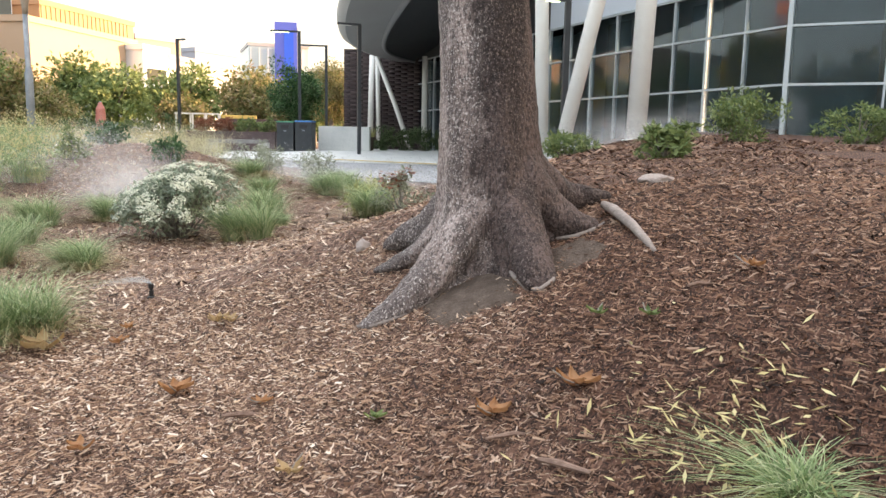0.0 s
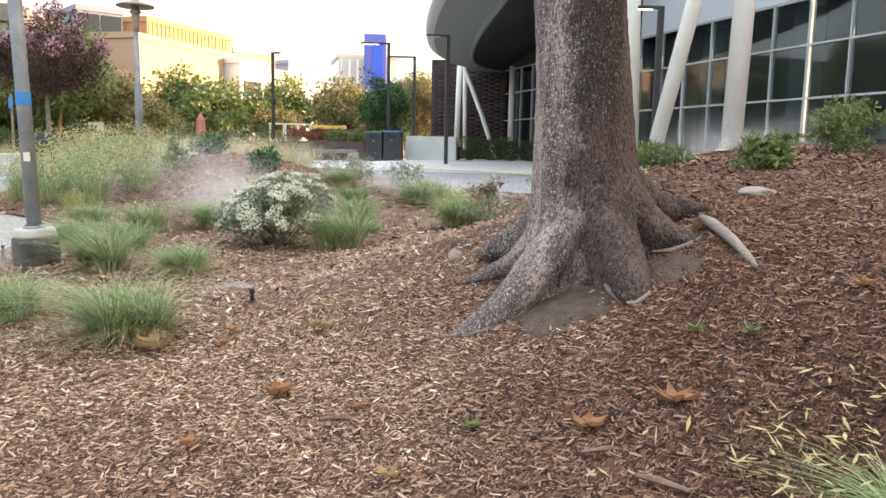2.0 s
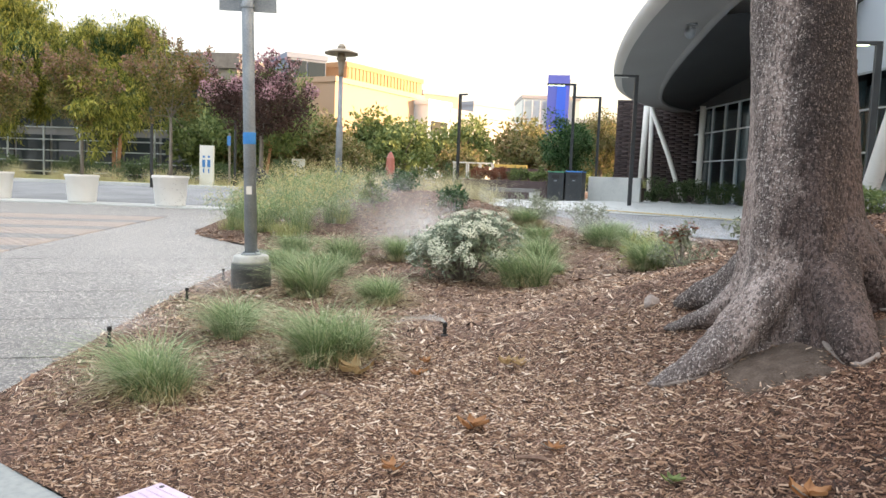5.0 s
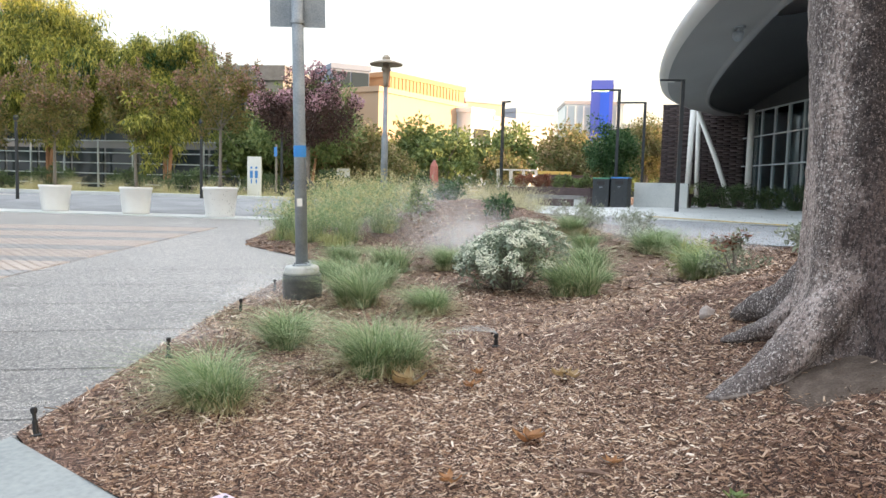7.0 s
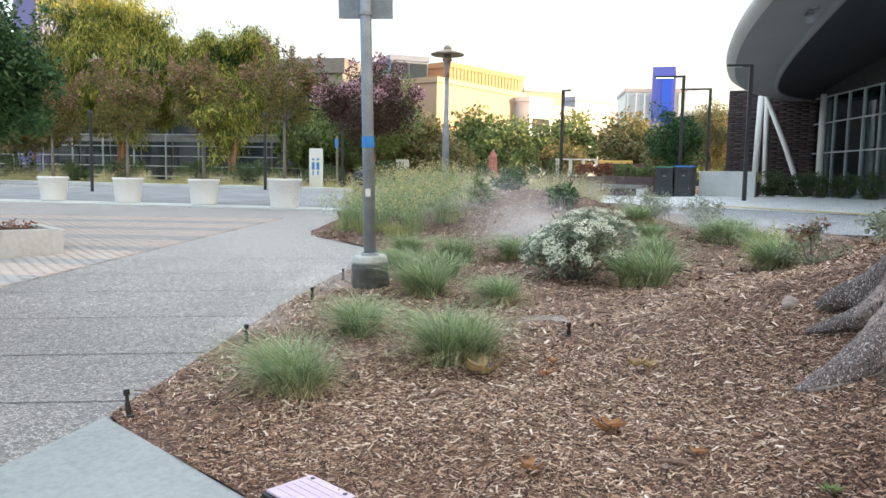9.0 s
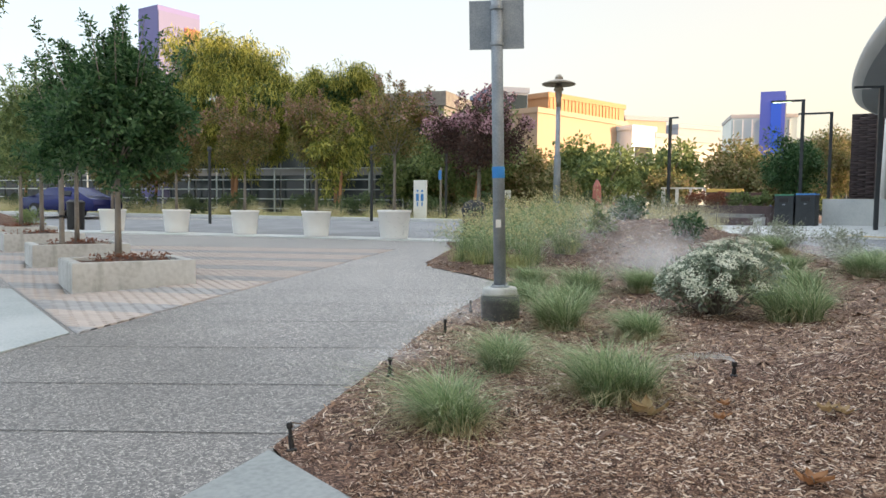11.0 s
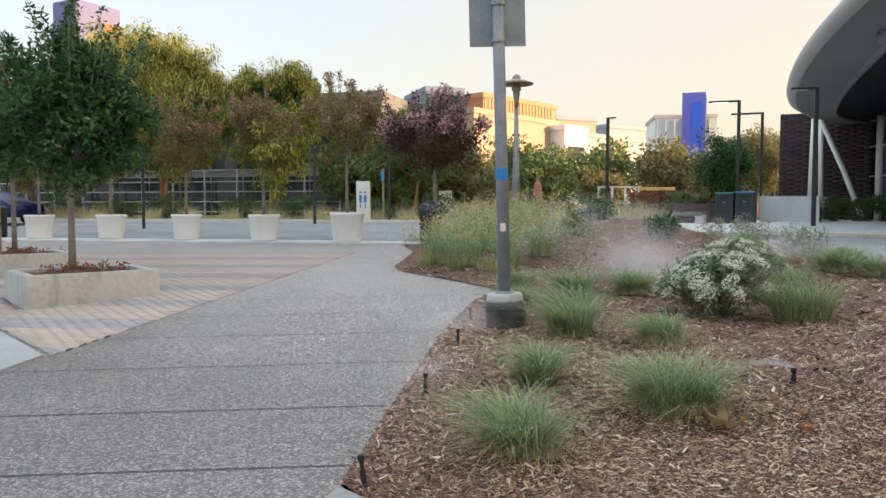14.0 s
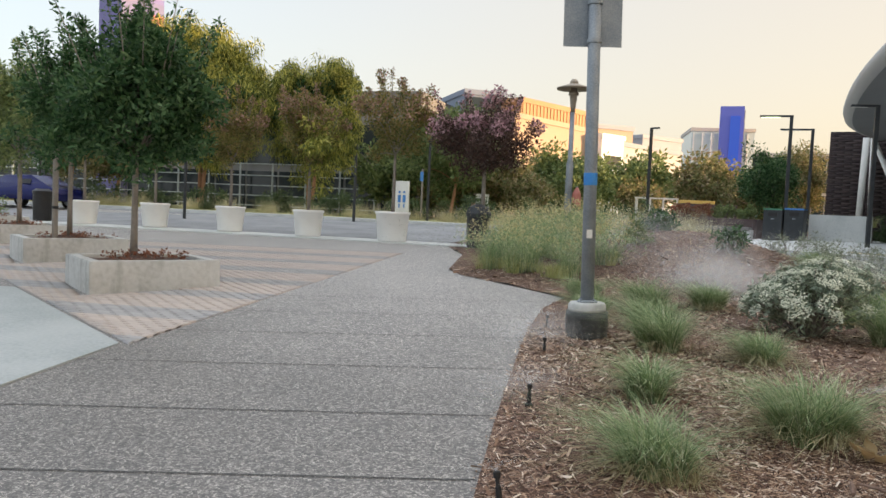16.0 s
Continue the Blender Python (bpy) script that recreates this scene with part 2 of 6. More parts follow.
BLACK_PLASTIC = material("black_plastic", [(0.012, 0.012, 0.013), (0.025, 0.025, 0.027)], 10, 0.45, 0.05)
LILAC = material("lilac_plastic", [(0.50, 0.40, 0.52), (0.62, 0.53, 0.63)], 8, 0.5, 0.1)
BARK = material("mottled_bark", [(0.14, 0.108, 0.098), (0.27, 0.212, 0.193), (0.4, 0.325, 0.3)], 5.0, 0.9, 0.9, fine=45, spread=0.5)


def weather_and_shade_bark(m):
    """Dark damp streaks down the trunk, pale flecks of lichen, one side painted as shaded."""
    t = m.node_tree
    b = t.nodes["Principled BSDF"]
    old = b.inputs["Base Color"].links[0].from_socket
    co = t.nodes.new("ShaderNodeTexCoord")
    for scale, stretch, lo, hi, colour, strength in ((3.2, 0.35, 0.56, 0.64, (0.45, 0.38, 0.35, 1), 0.5), (1.5, 0.3, 0.47, 0.56, (0.06, 0.048, 0.046, 1), 0.8), (5.5, 0.14, 0.50, 0.58, (0.075, 0.06, 0.057, 1), 0.7), (75.0, 0.35, 0.5, 0.57, (0.04, 0.033, 0.031, 1), 0.7), (76.0, 0.7, 0.6, 0.64, (0.52, 0.46, 0.43, 1), 0.8), (150.0, 0.8, 0.6, 0.64, (0.66, 0.61, 0.58, 1), 0.7)):
        mp, n, r, mx = t.nodes.new("ShaderNodeMapping"), t.nodes.new("ShaderNodeTexNoise"), t.nodes.new("ShaderNodeMapRange"), t.nodes.new("ShaderNodeMix")
        mp.inputs["Scale"].default_value = (1, 1, stretch)
        mp.inputs["Location"].default_value = (scale, 1.7, 0.3)
        n.inputs["Scale"].default_value, n.inputs["Detail"].default_value = scale, 6
        r.inputs["From Min"].default_value, r.inputs["From Max"].default_value, r.inputs["To Max"].default_value = lo, hi, strength
        mx.data_type = "RGBA"
        t.links.new(co.outputs["Object"], mp.inputs[0])
        t.links.new(mp.outputs[0], n.inputs["Vector"])
        t.links.new(n.outputs["Fac"], r.inputs["Value"])
        t.links.new(r.outputs[0], mx.inputs[0])
        t.links.new(old, mx.inputs[6])
        mx.inputs[7].default_value = colour
        old = mx.outputs[2]
    # +x side's shade is put into the bark colour, with a ragged border
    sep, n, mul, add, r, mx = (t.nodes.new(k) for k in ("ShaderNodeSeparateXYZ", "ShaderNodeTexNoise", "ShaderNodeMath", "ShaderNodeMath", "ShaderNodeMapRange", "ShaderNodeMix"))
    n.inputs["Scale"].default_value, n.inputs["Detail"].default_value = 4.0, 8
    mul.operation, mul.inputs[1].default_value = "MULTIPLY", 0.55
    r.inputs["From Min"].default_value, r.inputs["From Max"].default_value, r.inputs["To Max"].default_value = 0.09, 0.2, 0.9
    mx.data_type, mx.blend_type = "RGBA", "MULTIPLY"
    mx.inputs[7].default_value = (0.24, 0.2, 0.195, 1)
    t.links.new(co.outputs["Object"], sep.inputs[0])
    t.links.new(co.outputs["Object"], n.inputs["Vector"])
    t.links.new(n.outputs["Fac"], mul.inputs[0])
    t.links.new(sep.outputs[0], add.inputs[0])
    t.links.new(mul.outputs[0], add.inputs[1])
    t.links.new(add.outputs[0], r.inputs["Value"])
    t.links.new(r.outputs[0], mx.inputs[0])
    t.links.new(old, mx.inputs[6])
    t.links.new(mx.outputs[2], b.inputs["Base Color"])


weather_and_shade_bark(BARK)
TWIG = material("grey_twig_bark", [(0.17, 0.15, 0.13), (0.3, 0.27, 0.235)], 8, 0.9, 0.4)
RED_BARK = material("red_bark", [(0.3, 0.15, 0.085), (0.48, 0.26, 0.15)], 5, 0.8, 0.3)
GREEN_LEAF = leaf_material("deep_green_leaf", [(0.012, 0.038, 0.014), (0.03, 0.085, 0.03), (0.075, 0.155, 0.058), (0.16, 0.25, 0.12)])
OLIVE_LEAF = leaf_material("olive_leaf", [(0.08, 0.1, 0.04), (0.17, 0.185, 0.07), (0.28, 0.25, 0.11), (0.38, 0.27, 0.19)])
YELLOW_LEAF = leaf_material("yellow_green_leaf", [(0.04, 0.06, 0.014), (0.14, 0.17, 0.034), (0.36, 0.36, 0.075), (0.56, 0.51, 0.13)])
MYRTLE_LEAF = leaf_material("myrtle_leaf", [(0.05, 0.065, 0.022), (0.13, 0.14, 0.04), (0.25, 0.22, 0.065), (0.33, 0.19, 0.1)])
MID_LEAF = leaf_material("mid_green_leaf", [(0.07, 0.115, 0.045), (0.16, 0.22, 0.08), (0.3, 0.34, 0.14)])
MAROON_LEAF = leaf_material("maroon_leaf", [(0.035, 0.024, 0.02), (0.085, 0.05, 0.042), (0.15, 0.09, 0.075)])
BLOSSOM = leaf_material("dusty_pink_blossom", [(0.32, 0.17, 0.21), (0.5, 0.3, 0.35), (0.68, 0.47, 0.5)])
PINK_TIP = leaf_material("faded_pink_blossom", [(0.19, 0.115, 0.075), (0.3, 0.185, 0.125), (0.48, 0.31, 0.26)])
GRASS = leaf_material("green_grass", [(0.1, 0.17, 0.075), (0.21, 0.31, 0.14), (0.38, 0.46, 0.24), (0.62, 0.62, 0.45)])
DRY_GRASS = leaf_material("straw_grass", [(0.3, 0.27, 0.14), (0.45, 0.4, 0.23), (0.58, 0.53, 0.34)])
YELLOW_GRASS = leaf_material("yellow_green_grass", [(0.26, 0.29, 0.11), (0.44, 0.45, 0.18), (0.58, 0.57, 0.3)])
SEED = leaf_material("pale_seed_head", [(0.5, 0.43, 0.2), (0.66, 0.6, 0.34)])
SILVER_LEAF = leaf_material("silver_leaf", [(0.2, 0.26, 0.19), (0.33, 0.39, 0.3), (0.46, 0.51, 0.42)])
CREAM_FLOWER = leaf_material("cream_flower", [(0.5, 0.53, 0.4), (0.68, 0.69, 0.55), (0.8, 0.79, 0.66)])
GREY_LEAF = leaf_material("grey_green_leaf", [(0.16, 0.19, 0.13), (0.27, 0.3, 0.21), (0.38, 0.41, 0.3)])
RUST_LEAF = leaf_material("rusty_leaf", [(0.16, 0.06, 0.035), (0.28, 0.12, 0.07)])
FALLEN = leaf_material("fallen_leaf", [(0.27, 0.12, 0.05), (0.5, 0.28, 0.14)])
OCHRE = leaf_material("ochre_leaf", [(0.34, 0.22, 0.1), (0.48, 0.36, 0.2)])
DROPLET = material("water_droplet", [(0.9, 0.9, 0.9), (0.97, 0.97, 0.97)], 5, 0.2, 0.0)
MIST = material("water_mist", [(0.9, 0.9, 0.9), (0.97, 0.97, 0.97)], 5, 0.9, 0.0, spec=0.1)
MIST.node_tree.nodes["Principled BSDF"].inputs["Alpha"].default_value = 0.2
DRY_TURF = material("dry_turf", [(0.2, 0.19, 0.09), (0.33, 0.32, 0.15), (0.46, 0.44, 0.24)], 1.5, 0.95, 0.8, fine=30)
ROCK = material("pale_rock", [(0.24, 0.19, 0.17), (0.4, 0.35, 0.32)], 8, 0.9, 0.5)
BRICK_DARK = material("dark_brick", [(0.045, 0.033, 0.034), (0.085, 0.06, 0.06), (0.12, 0.088, 0.085)], 3, 0.85, 0.3, fine=25)
PANEL = material("pale_metal_panel", [(0.66, 0.73, 0.8), (0.74, 0.8, 0.87)], 0.6, 0.3, 0.01, metal=0.25)
FASCIA = material("grey_plaster", [(0.42, 0.41, 0.4), (0.52, 0.51, 0.495)], 0.7, 0.7, 0.05)
# near-black: the canopy's deep shade is put into this colour
SHADED_SOFFIT = material("shaded_soffit", [(0.035, 0.037, 0.04), (0.055, 0.057, 0.06)], 0.7, 0.6, 0.03)
MULLION = material("pale_aluminium", [(0.42, 0.47, 0.49), (0.52, 0.57, 0.59)], 3, 0.4, 0.02, metal=0.2)
INTERIOR = material("dim_interior", [(0.22, 0.27, 0.29), (0.36, 0.41, 0.43)], 0.5, 0.9, 0.0)
BLIND = material("roller_blind", [(0.06, 0.085, 0.095), (0.09, 0.12, 0.13)], 1.0, 0.9, 0.05)
BLUE = material("cobalt_panel", [(0.10, 0.13, 0.52), (0.14, 0.17, 0.6)], 0.2, 0.5, 0.0)
BRIGHT_BLUE = material("bright_blue_panel", [(0.03, 0.11, 0.68), (0.05, 0.14, 0.75)], 0.2, 0.5, 0.0)
MAUVE = material("mauve_panel", [(0.17, 0.16, 0.36), (0.2, 0.19, 0.4)], 0.1, 0.6, 0.0)
RED = material("coral_paint", [(0.38, 0.13, 0.11), (0.45, 0.17, 0.14)], 4, 0.6, 0.02)
OCHRE_WALL = material("ochre_wall", [(0.44, 0.32, 0.23), (0.5, 0.37, 0.27)], 0.1, 0.8, 0.03)
TERRACOTTA = material("orange_cladding", [(0.4, 0.23, 0.12), (0.48, 0.28, 0.15)], 0.2, 0.7, 0.03)
CREAM_WALL = material("cream_wall", [(0.44, 0.41, 0.38), (0.52, 0.49, 0.46)], 0.1, 0.8, 0.02)
BLUE_GREY_WALL = material("blue_grey_cladding", [(0.17, 0.21, 0.29), (0.21, 0.25, 0.33)], 0.2, 0.6, 0.02)
GREY_WALL = material("grey_cladding", [(0.28, 0.3, 0.34), (0.34, 0.36, 0.4)], 0.2, 0.6, 0.02)
SIGN_BLUE = material("sign_blue", [(0.05, 0.2, 0.5), (0.07, 0.24, 0.56)], 5, 0.5, 0.0)
CAR_BLUE = material("car_blue", [(0.004, 0.007, 0.06), (0.008, 0.012, 0.09)], 2, 0.2, 0.0, metal=0.4)
RUBBER = material("tyre_rubber", [(0.015, 0.015, 0.015), (0.03, 0.03, 0.03)], 8, 0.9, 0.1)
YELLOW_LINE = material("yellow_strip", [(0.5, 0.36, 0.1), (0.6, 0.45, 0.15)], 2, 0.8, 0.1)
HEDGE = leaf_material("hedge_leaf", [(0.035, 0.065, 0.03), (0.075, 0.12, 0.05), (0.14, 0.18, 0.08)])
LAMP_GLOW = bpy.data.materials.new("lamp_glow")
LAMP_GLOW.use_nodes = True
LAMP_GLOW.node_tree.nodes["Principled BSDF"].inputs["Emission Color"].default_value = (0.8, 1.0, 0.55, 1)
LAMP_GLOW.node_tree.nodes["Principled BSDF"].inputs["Emission Strength"].default_value = 1.3
GLASS = bpy.data.materials.new("tinted_glass")
GLASS.use_nodes = True
gb = GLASS.node_tree.nodes["Principled BSDF"]
gb.inputs["Base Color"].default_value = (0.62, 0.72, 0.75, 1)
gb.inputs["Roughness"].default_value, gb.inputs["Transmission Weight"].default_value = 0.02, 1.0
gb.inputs["IOR"].default_value = 1.4


# ---- mesh helpers ----
def mesh_of(name, verts, faces, mat, smooth=False):
    me = bpy.data.meshes.new(name)
    me.from_pydata([tuple(v) for v in verts], [], [tuple(f) for f in faces])
    me.materials.append(mat)
    if smooth:
        me.polygons.foreach_set("use_smooth", [True] * len(me.polygons))
    me.update()
    return me


def quick_mesh(name, verts, quads, mat):
    """Many quads from arrays."""
    me = bpy.data.meshes.new(name)
    v, q = np.asarray(verts, dtype=np.float32).reshape(-1, 3), np.asarray(quads, dtype=np.int32).reshape(-1, 4)
    me.vertices.add(len(v))
    me.vertices.foreach_set("co", v.ravel())
    me.loops.add(q.size)
    me.loops.foreach_set("vertex_index", q.ravel())
    me.polygons.add(len(q))
    me.polygons.foreach_set("loop_start", np.arange(0, q.size, 4, dtype=np.int32))
    me.update(calc_edges=True)
    me.validate()
    me.materials.append(mat)
    return me


def under(ob, parent):
    if parent is not None:
        ob.parent = parent
    return ob


def thing(name, label, category, at=(0, 0, 0), turn=0.0, group=""):
    ob = new(name)
    ob.matrix_basis = pose(at[0], at[1], at[2], 0, 0, turn)
    return tagged(ob, label, category, group)


def piece(name, mesh, parent, label=""):
    ob = under(new(name, mesh), parent)
    return tagged(ob, label) if label else ob


def part(name, bm, mat, parent, label="", smooth=False, bevel=0.0):
    if bevel:
        bmesh.ops.bevel(bm, geom=list(bm.edges), offset=bevel, segments=2, affect="EDGES", profile=0.6)
    me = bpy.data.meshes.new(name)
    bm.to_mesh(me)
    bm.free()
    me.materials.append(mat)
    if smooth:
        me.polygons.foreach_set("use_smooth", [True] * len(me.polygons))
    return piece(name, me, parent, label)


def block(size, at=(0, 0, 0), turn=0.0, tilt=0.0):
    """A box of that size, its base's middle at 'at'."""
    bm = bmesh.new()
    m = pose(at[0], at[1], at[2], tilt, 0, turn) @ Matrix.Translation((0, 0, size[2] / 2)) @ Matrix.Diagonal((*size, 1))
    bmesh.ops.create_cube(bm, size=1, matrix=m)
    return bm


def lathe(profile, n=24, at=(0, 0, 0)):
    """A turned body from (radius, height) pairs."""
    bm = bmesh.new()
    rings = [[bm.verts.new((at[0] + r * math.cos(i * math.tau / n), at[1] + r * math.sin(i * math.tau / n), at[2] + z)) for i in range(n)] for r, z in profile]
    for a, b in zip(rings, rings[1:]):
        for i in range(n):
            bm.faces.new((a[i], a[(i + 1) % n], b[(i + 1) % n], b[i]))
    bm.faces.new(rings[-1])
    bm.faces.new(rings[0][::-1])
    return bm


def tube(bm, points, radii, n=8):
    """A tapered limb along points."""
    pts = [Vector(p) for p in points]
    rings = []
    for i, p in enumerate(pts):
        d = (pts[min(i + 1, len(pts) - 1)] - pts[max(i - 1, 0)]).normalized()
        q = d.to_track_quat("Z", "Y")
        rings.append([bm.verts.new(p + q @ Vector((radii[i] * math.cos(k * math.tau / n), radii[i] * math.sin(k * math.tau / n), 0))) for k in range(n)])
    for a, b in zip(rings, rings[1:]):
        for k in range(n):
            bm.faces.new((a[k], a[(k + 1) % n], b[(k + 1) % n], b[k]))
    bm.faces.new(rings[-1])
    bm.faces.new(rings[0][::-1])
    return bm


# ---- the lie of the land ----
EDGE = [(3.25, -4.15), (4.55, -4.69), (7.5, -5.82), (9.1, -6.33), (10.2, -6.45), (10.9, -7.6), (11.6, -9.0), (12.2, -9.6), (15, -10.9), (17.2, -12.6), (19.5, -14.6), (30, -15.0), (160, -15.0)]


def edge_x(y):
    """Where the planting bed begins at this y."""
    if y < 3.25:
        return -4.15 + 3.62 * (3.25 - y)
    for (a, p), (b, q) in zip(EDGE, EDGE[1:]):
        if y <= b:
            return p + (q - p) * (y - a) / (b - a)
    return EDGE[-1][1]


def ease(a, b, v):
    v = max(0.0, min(1.0, (v - a) / (b - a)))
    return v * v * (3 - 2 * v)


def ground(x, y):
    base = 0.036 * (max(y, -4) - 3.25)
    top = 0.5 + 0.42 * ease(-12, -4, x)
    if base > top - 0.1:
        base = top - 0.1 * math.exp(-(base - top + 0.1) / 0.1)
    n = -0.235 * (x + 14.5) + 0.972 * (y - 17.3)
    base += 0.3 * ease(1.5, 9, n) * (1 - ease(-12, -6, x))
    m = ease(0, 1.2, x - edge_x(y))
    s = x + 0.75 * (min(y, 6) - 3.5) - 0.3 * max(0, y - 6)
    ridge = 1.16 / (1 + math.exp(-max(-30, min(30, (s - 0.9) / 0.77)))) * (1 - 0.75 * ease(11, 25, y) * (1 - ease(1, 4, x)))
    far = 0.85 * math.exp(-((x + 5.8) / 2.4) ** 2 - ((y - 14.2) / 2.1) ** 2)
    return base + m * (ridge + far)


def sheet(name, rows, columns, mat, lift=0.0, rough=0.0):
    """A sheet over the land: rows of y, and for each y its xs."""
    verts, faces = [], []
    for y in rows:
        for x in columns(y):
            z = ground(x, y) + lift
            if rough:
                z += rough * (noise.noise((x * 1.6, y * 1.6, 0)) + 0.5 * noise.noise((x * 6, y * 6, 3)))
            verts.append((x, y, z))
    n = len(verts) // len(rows)
    for j in range(len(rows) - 1):
        for i in range(n - 1):
            a = j * n + i
            faces.append((a, a + 1, a + n + 1, a + n))
    return new(name, mesh_of(name, verts, faces, mat, True))


def steps(*spans):
    """Rising values: (start, end, step) spans joined."""
    out = []
    for a, b, d in spans:
        k = max(1, round((b - a) / d))
        out += [a + (b - a) * i / k for i in range(k)]
    return out + [spans[-1][1]]


ROWS = steps((-14, 0, 1.0), (0, 2.5, 0.25), (2.5, 8, 0.1), (8, 18, 0.2), (18, 40, 1.0), (40, 160, 10))
EAST = steps((0, 8, 0.1), (8, 16, 0.25), (16, 30, 1.0), (30, 130, 10))
WEST = steps((0, 3, 0.3), (3, 30, 1.0), (30, 150, 10))
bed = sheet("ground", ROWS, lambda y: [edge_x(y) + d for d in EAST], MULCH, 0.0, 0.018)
tagged(bed, "brown shredded wood mulch over a mounded planting bed", "mulch bed", kind="structure")
plaza = sheet("pavement", ROWS, lambda y: [edge_x(y) - d for d in WEST][::-1], AGGREGATE, -0.015)
tagged(plaza, "grey exposed-aggregate concrete plaza paving", "paving", kind="structure")
far_ground = new("ground_beyond", mesh_of("ground_beyond", [(-2500, -2500, -0.6), (2500, -2500, -0.6), (2500, 2500, -0.6), (-2500, 2500, -0.6)], [(0, 1, 2, 3)], ASPHALT))
tagged(far_ground, "grey ground reaching the horizon", "ground", kind="structure")


def slab(name, corners, mat, thick, lift, label, category, cuts=1):
    """A flat slab following the land."""
    bm = bmesh.new()
    vs = [bm.verts.new((x, y, 0)) for x, y in corners]
    bm.faces.new(vs)
    if cuts > 1:
        bmesh.ops.triangulate(bm, faces=list(bm.faces))
        bmesh.ops.subdivide_edges(bm, edges=list(bm.edges), cuts=cuts, use_grid_fill=True)
    for v in bm.verts:
        v.co.z = ground(v.co.x, v.co.y) + lift
    ret = bmesh.ops.extrude_face_region(bm, geom=list(bm.faces))
    for v in [g for g in ret["geom"] if isinstance(g, bmesh.types.BMVert)]:
        v.co.z -= thick
    bmesh.ops.recalc_face_normals(bm, faces=list(bm.faces))
    ob = part(name, bm, mat, None)
    return tagged(ob, label, category, kind="structure")


# concrete walk on which the camera stands, the wedge across the plaza
slab("pavement_walk", [(-4.15, 3.25), (-2.7, 2.85), (0, 2.1), (7, 0.16), (9, -10), (-1.5, -10), (-3.35, -0.5), (-3.99, 2.5)], WET_WALK, 0.12, 0.004, "smooth damp blue-grey concrete walk", "walkway", 4)
slab("pavement_wedge", [(-8.66, 4.5), (-12.85, 5.86), (-17, 4.6), (-16, -6), (-4.3, -6), (-8.06, 3.08)], WALK_CONCRETE, 0.12, 0.004, "smooth pale green-grey concrete panel set in the paving", "walkway", 4)
ACROSS, ALONG = Vector((0.85, 0.52, 0)), Vector((-0.52, 0.85, 0))
BAND, BAND_STEP = Vector((0.94, 0.34, 0)), Vector((-0.34, 0.94, 0))


def joint(y0):
    """A sawn joint across the aggregate paving, from the bed's edge."""
    a = Vector((edge_x(y0) - 0.02, y0, 0))
    verts, faces = [], []
    for i in range(13):
        for w in (-0.006, 0.006):
            p = a - ACROSS * (6.6 * i / 12) + ALONG * w
            verts.append((p.x, p.y, ground(p.x, p.y) - 0.009))
        if i:
            k = 2 * i
            faces.append((k - 2, k - 1, k + 1, k))
    ob = new("joint", mesh_of("joint", verts, faces, DARK_JOINT))
    ob.parent = plaza
    return ob


for y0 in (3.55, 4.62, 5.88, 7.18, 8.4, 9.75):
    joint(y0)

# street behind the pots, kerbs, far verge
STREET = Vector((0.972, 0.235, 0))
NORTH = Vector((-0.235, 0.972, 0))
POT0 = Vector((-14.5, 17.3, 0))


def along(s, n):
    p = POT0 + STREET * s + NORTH * n
    return p.x, p.y


def strip(name, s0, s1, n0, n1, mat, lift, label, category):
    """A long strip parallel to the street."""
    verts, faces = [], []
    for i in range(41):
        for n in (n0, n1):
            x, y = along(s0 + (s1 - s0) * i / 40, n)
            verts.append((x, y, ground(x, y) + lift))
        if i:
            k = 2 * i
            faces.append((k - 2, k, k + 1, k - 1))
    m = len(verts)
    verts += [(x, y, z - 0.2) for x, y, z in verts]
    for i in range(40):
        k = 2 * i
        faces += [(k, k + m, k + 2 + m, k + 2), (k + 1, k + 3, k + 3 + m, k + 1 + m)]
    return tagged(new(name, mesh_of(name, verts, faces, mat)), label, category, kind="structure")


strip("kerb_near", -70, 4.5, -0.55, 0.55, CONCRETE, 0.02, "pale concrete kerb band under the white tree pots", "kerb")
strip("road", -70, 1.5, 0.56, 8.4, ASPHALT, 0.0, "grey asphalt street behind the tree pots", "road")
strip("kerb_far", -70, 6, 8.4, 9.0, CONCRETE, 0.12, "pale concrete kerb along the far verge", "kerb")
strip("verge", -70, 6, 9.0, 24, DRY_TURF, 0.1, "planted verge of soil and grasses across the street", "verge")

# drive and walk in front of the round building


def ribbon(name, near, far, mat, lift, label, category):
    verts, faces = [], []
    for i in range(31):
        u = i / 30
        for k in range(7):
            v = k / 6
            x = (near[0][0] * (1 - u) + near[1][0] * u) * (1 - v) + (far[0][0] * (1 - u) + far[1][0] * u) * v
            y = (near[0][1] * (1 - u) + near[1][1] * u) * (1 - v) + (far[0][1] * (1 - u) + far[1][1] * u) * v
            verts.append((x, y, ground(x, y) + lift))
        if i:
            for k in range(6):
                a = (i - 1) * 7 + k
                faces.append((a, a + 1, a + 8, a + 7))
    return tagged(new(name, mesh_of(name, verts, faces, mat, True)), label, category, kind="structure")


ribbon("road_drive", ((-4.2, 20.0), (2.0, 13.6)), ((-6.5, 24.2), (3.0, 20.4)), ASPHALT, 0.03, "grey asphalt drive before the round building", "road")
ribbon("kerb_yellow", ((-3.5, 22.95), (3.0, 20.4)), ((-3.5, 23.25), (3.0, 20.75)), YELLOW_LINE, 0.06, "faded yellow warning strip at the drive's edge", "kerb")
ribbon("pavement_entrance", ((-12, 24.0), (3.2, 20.76)), ((-12, 34.0), (4, 33.0)), CONCRETE, 0.045, "pale concrete walk before the round building", "walkway")


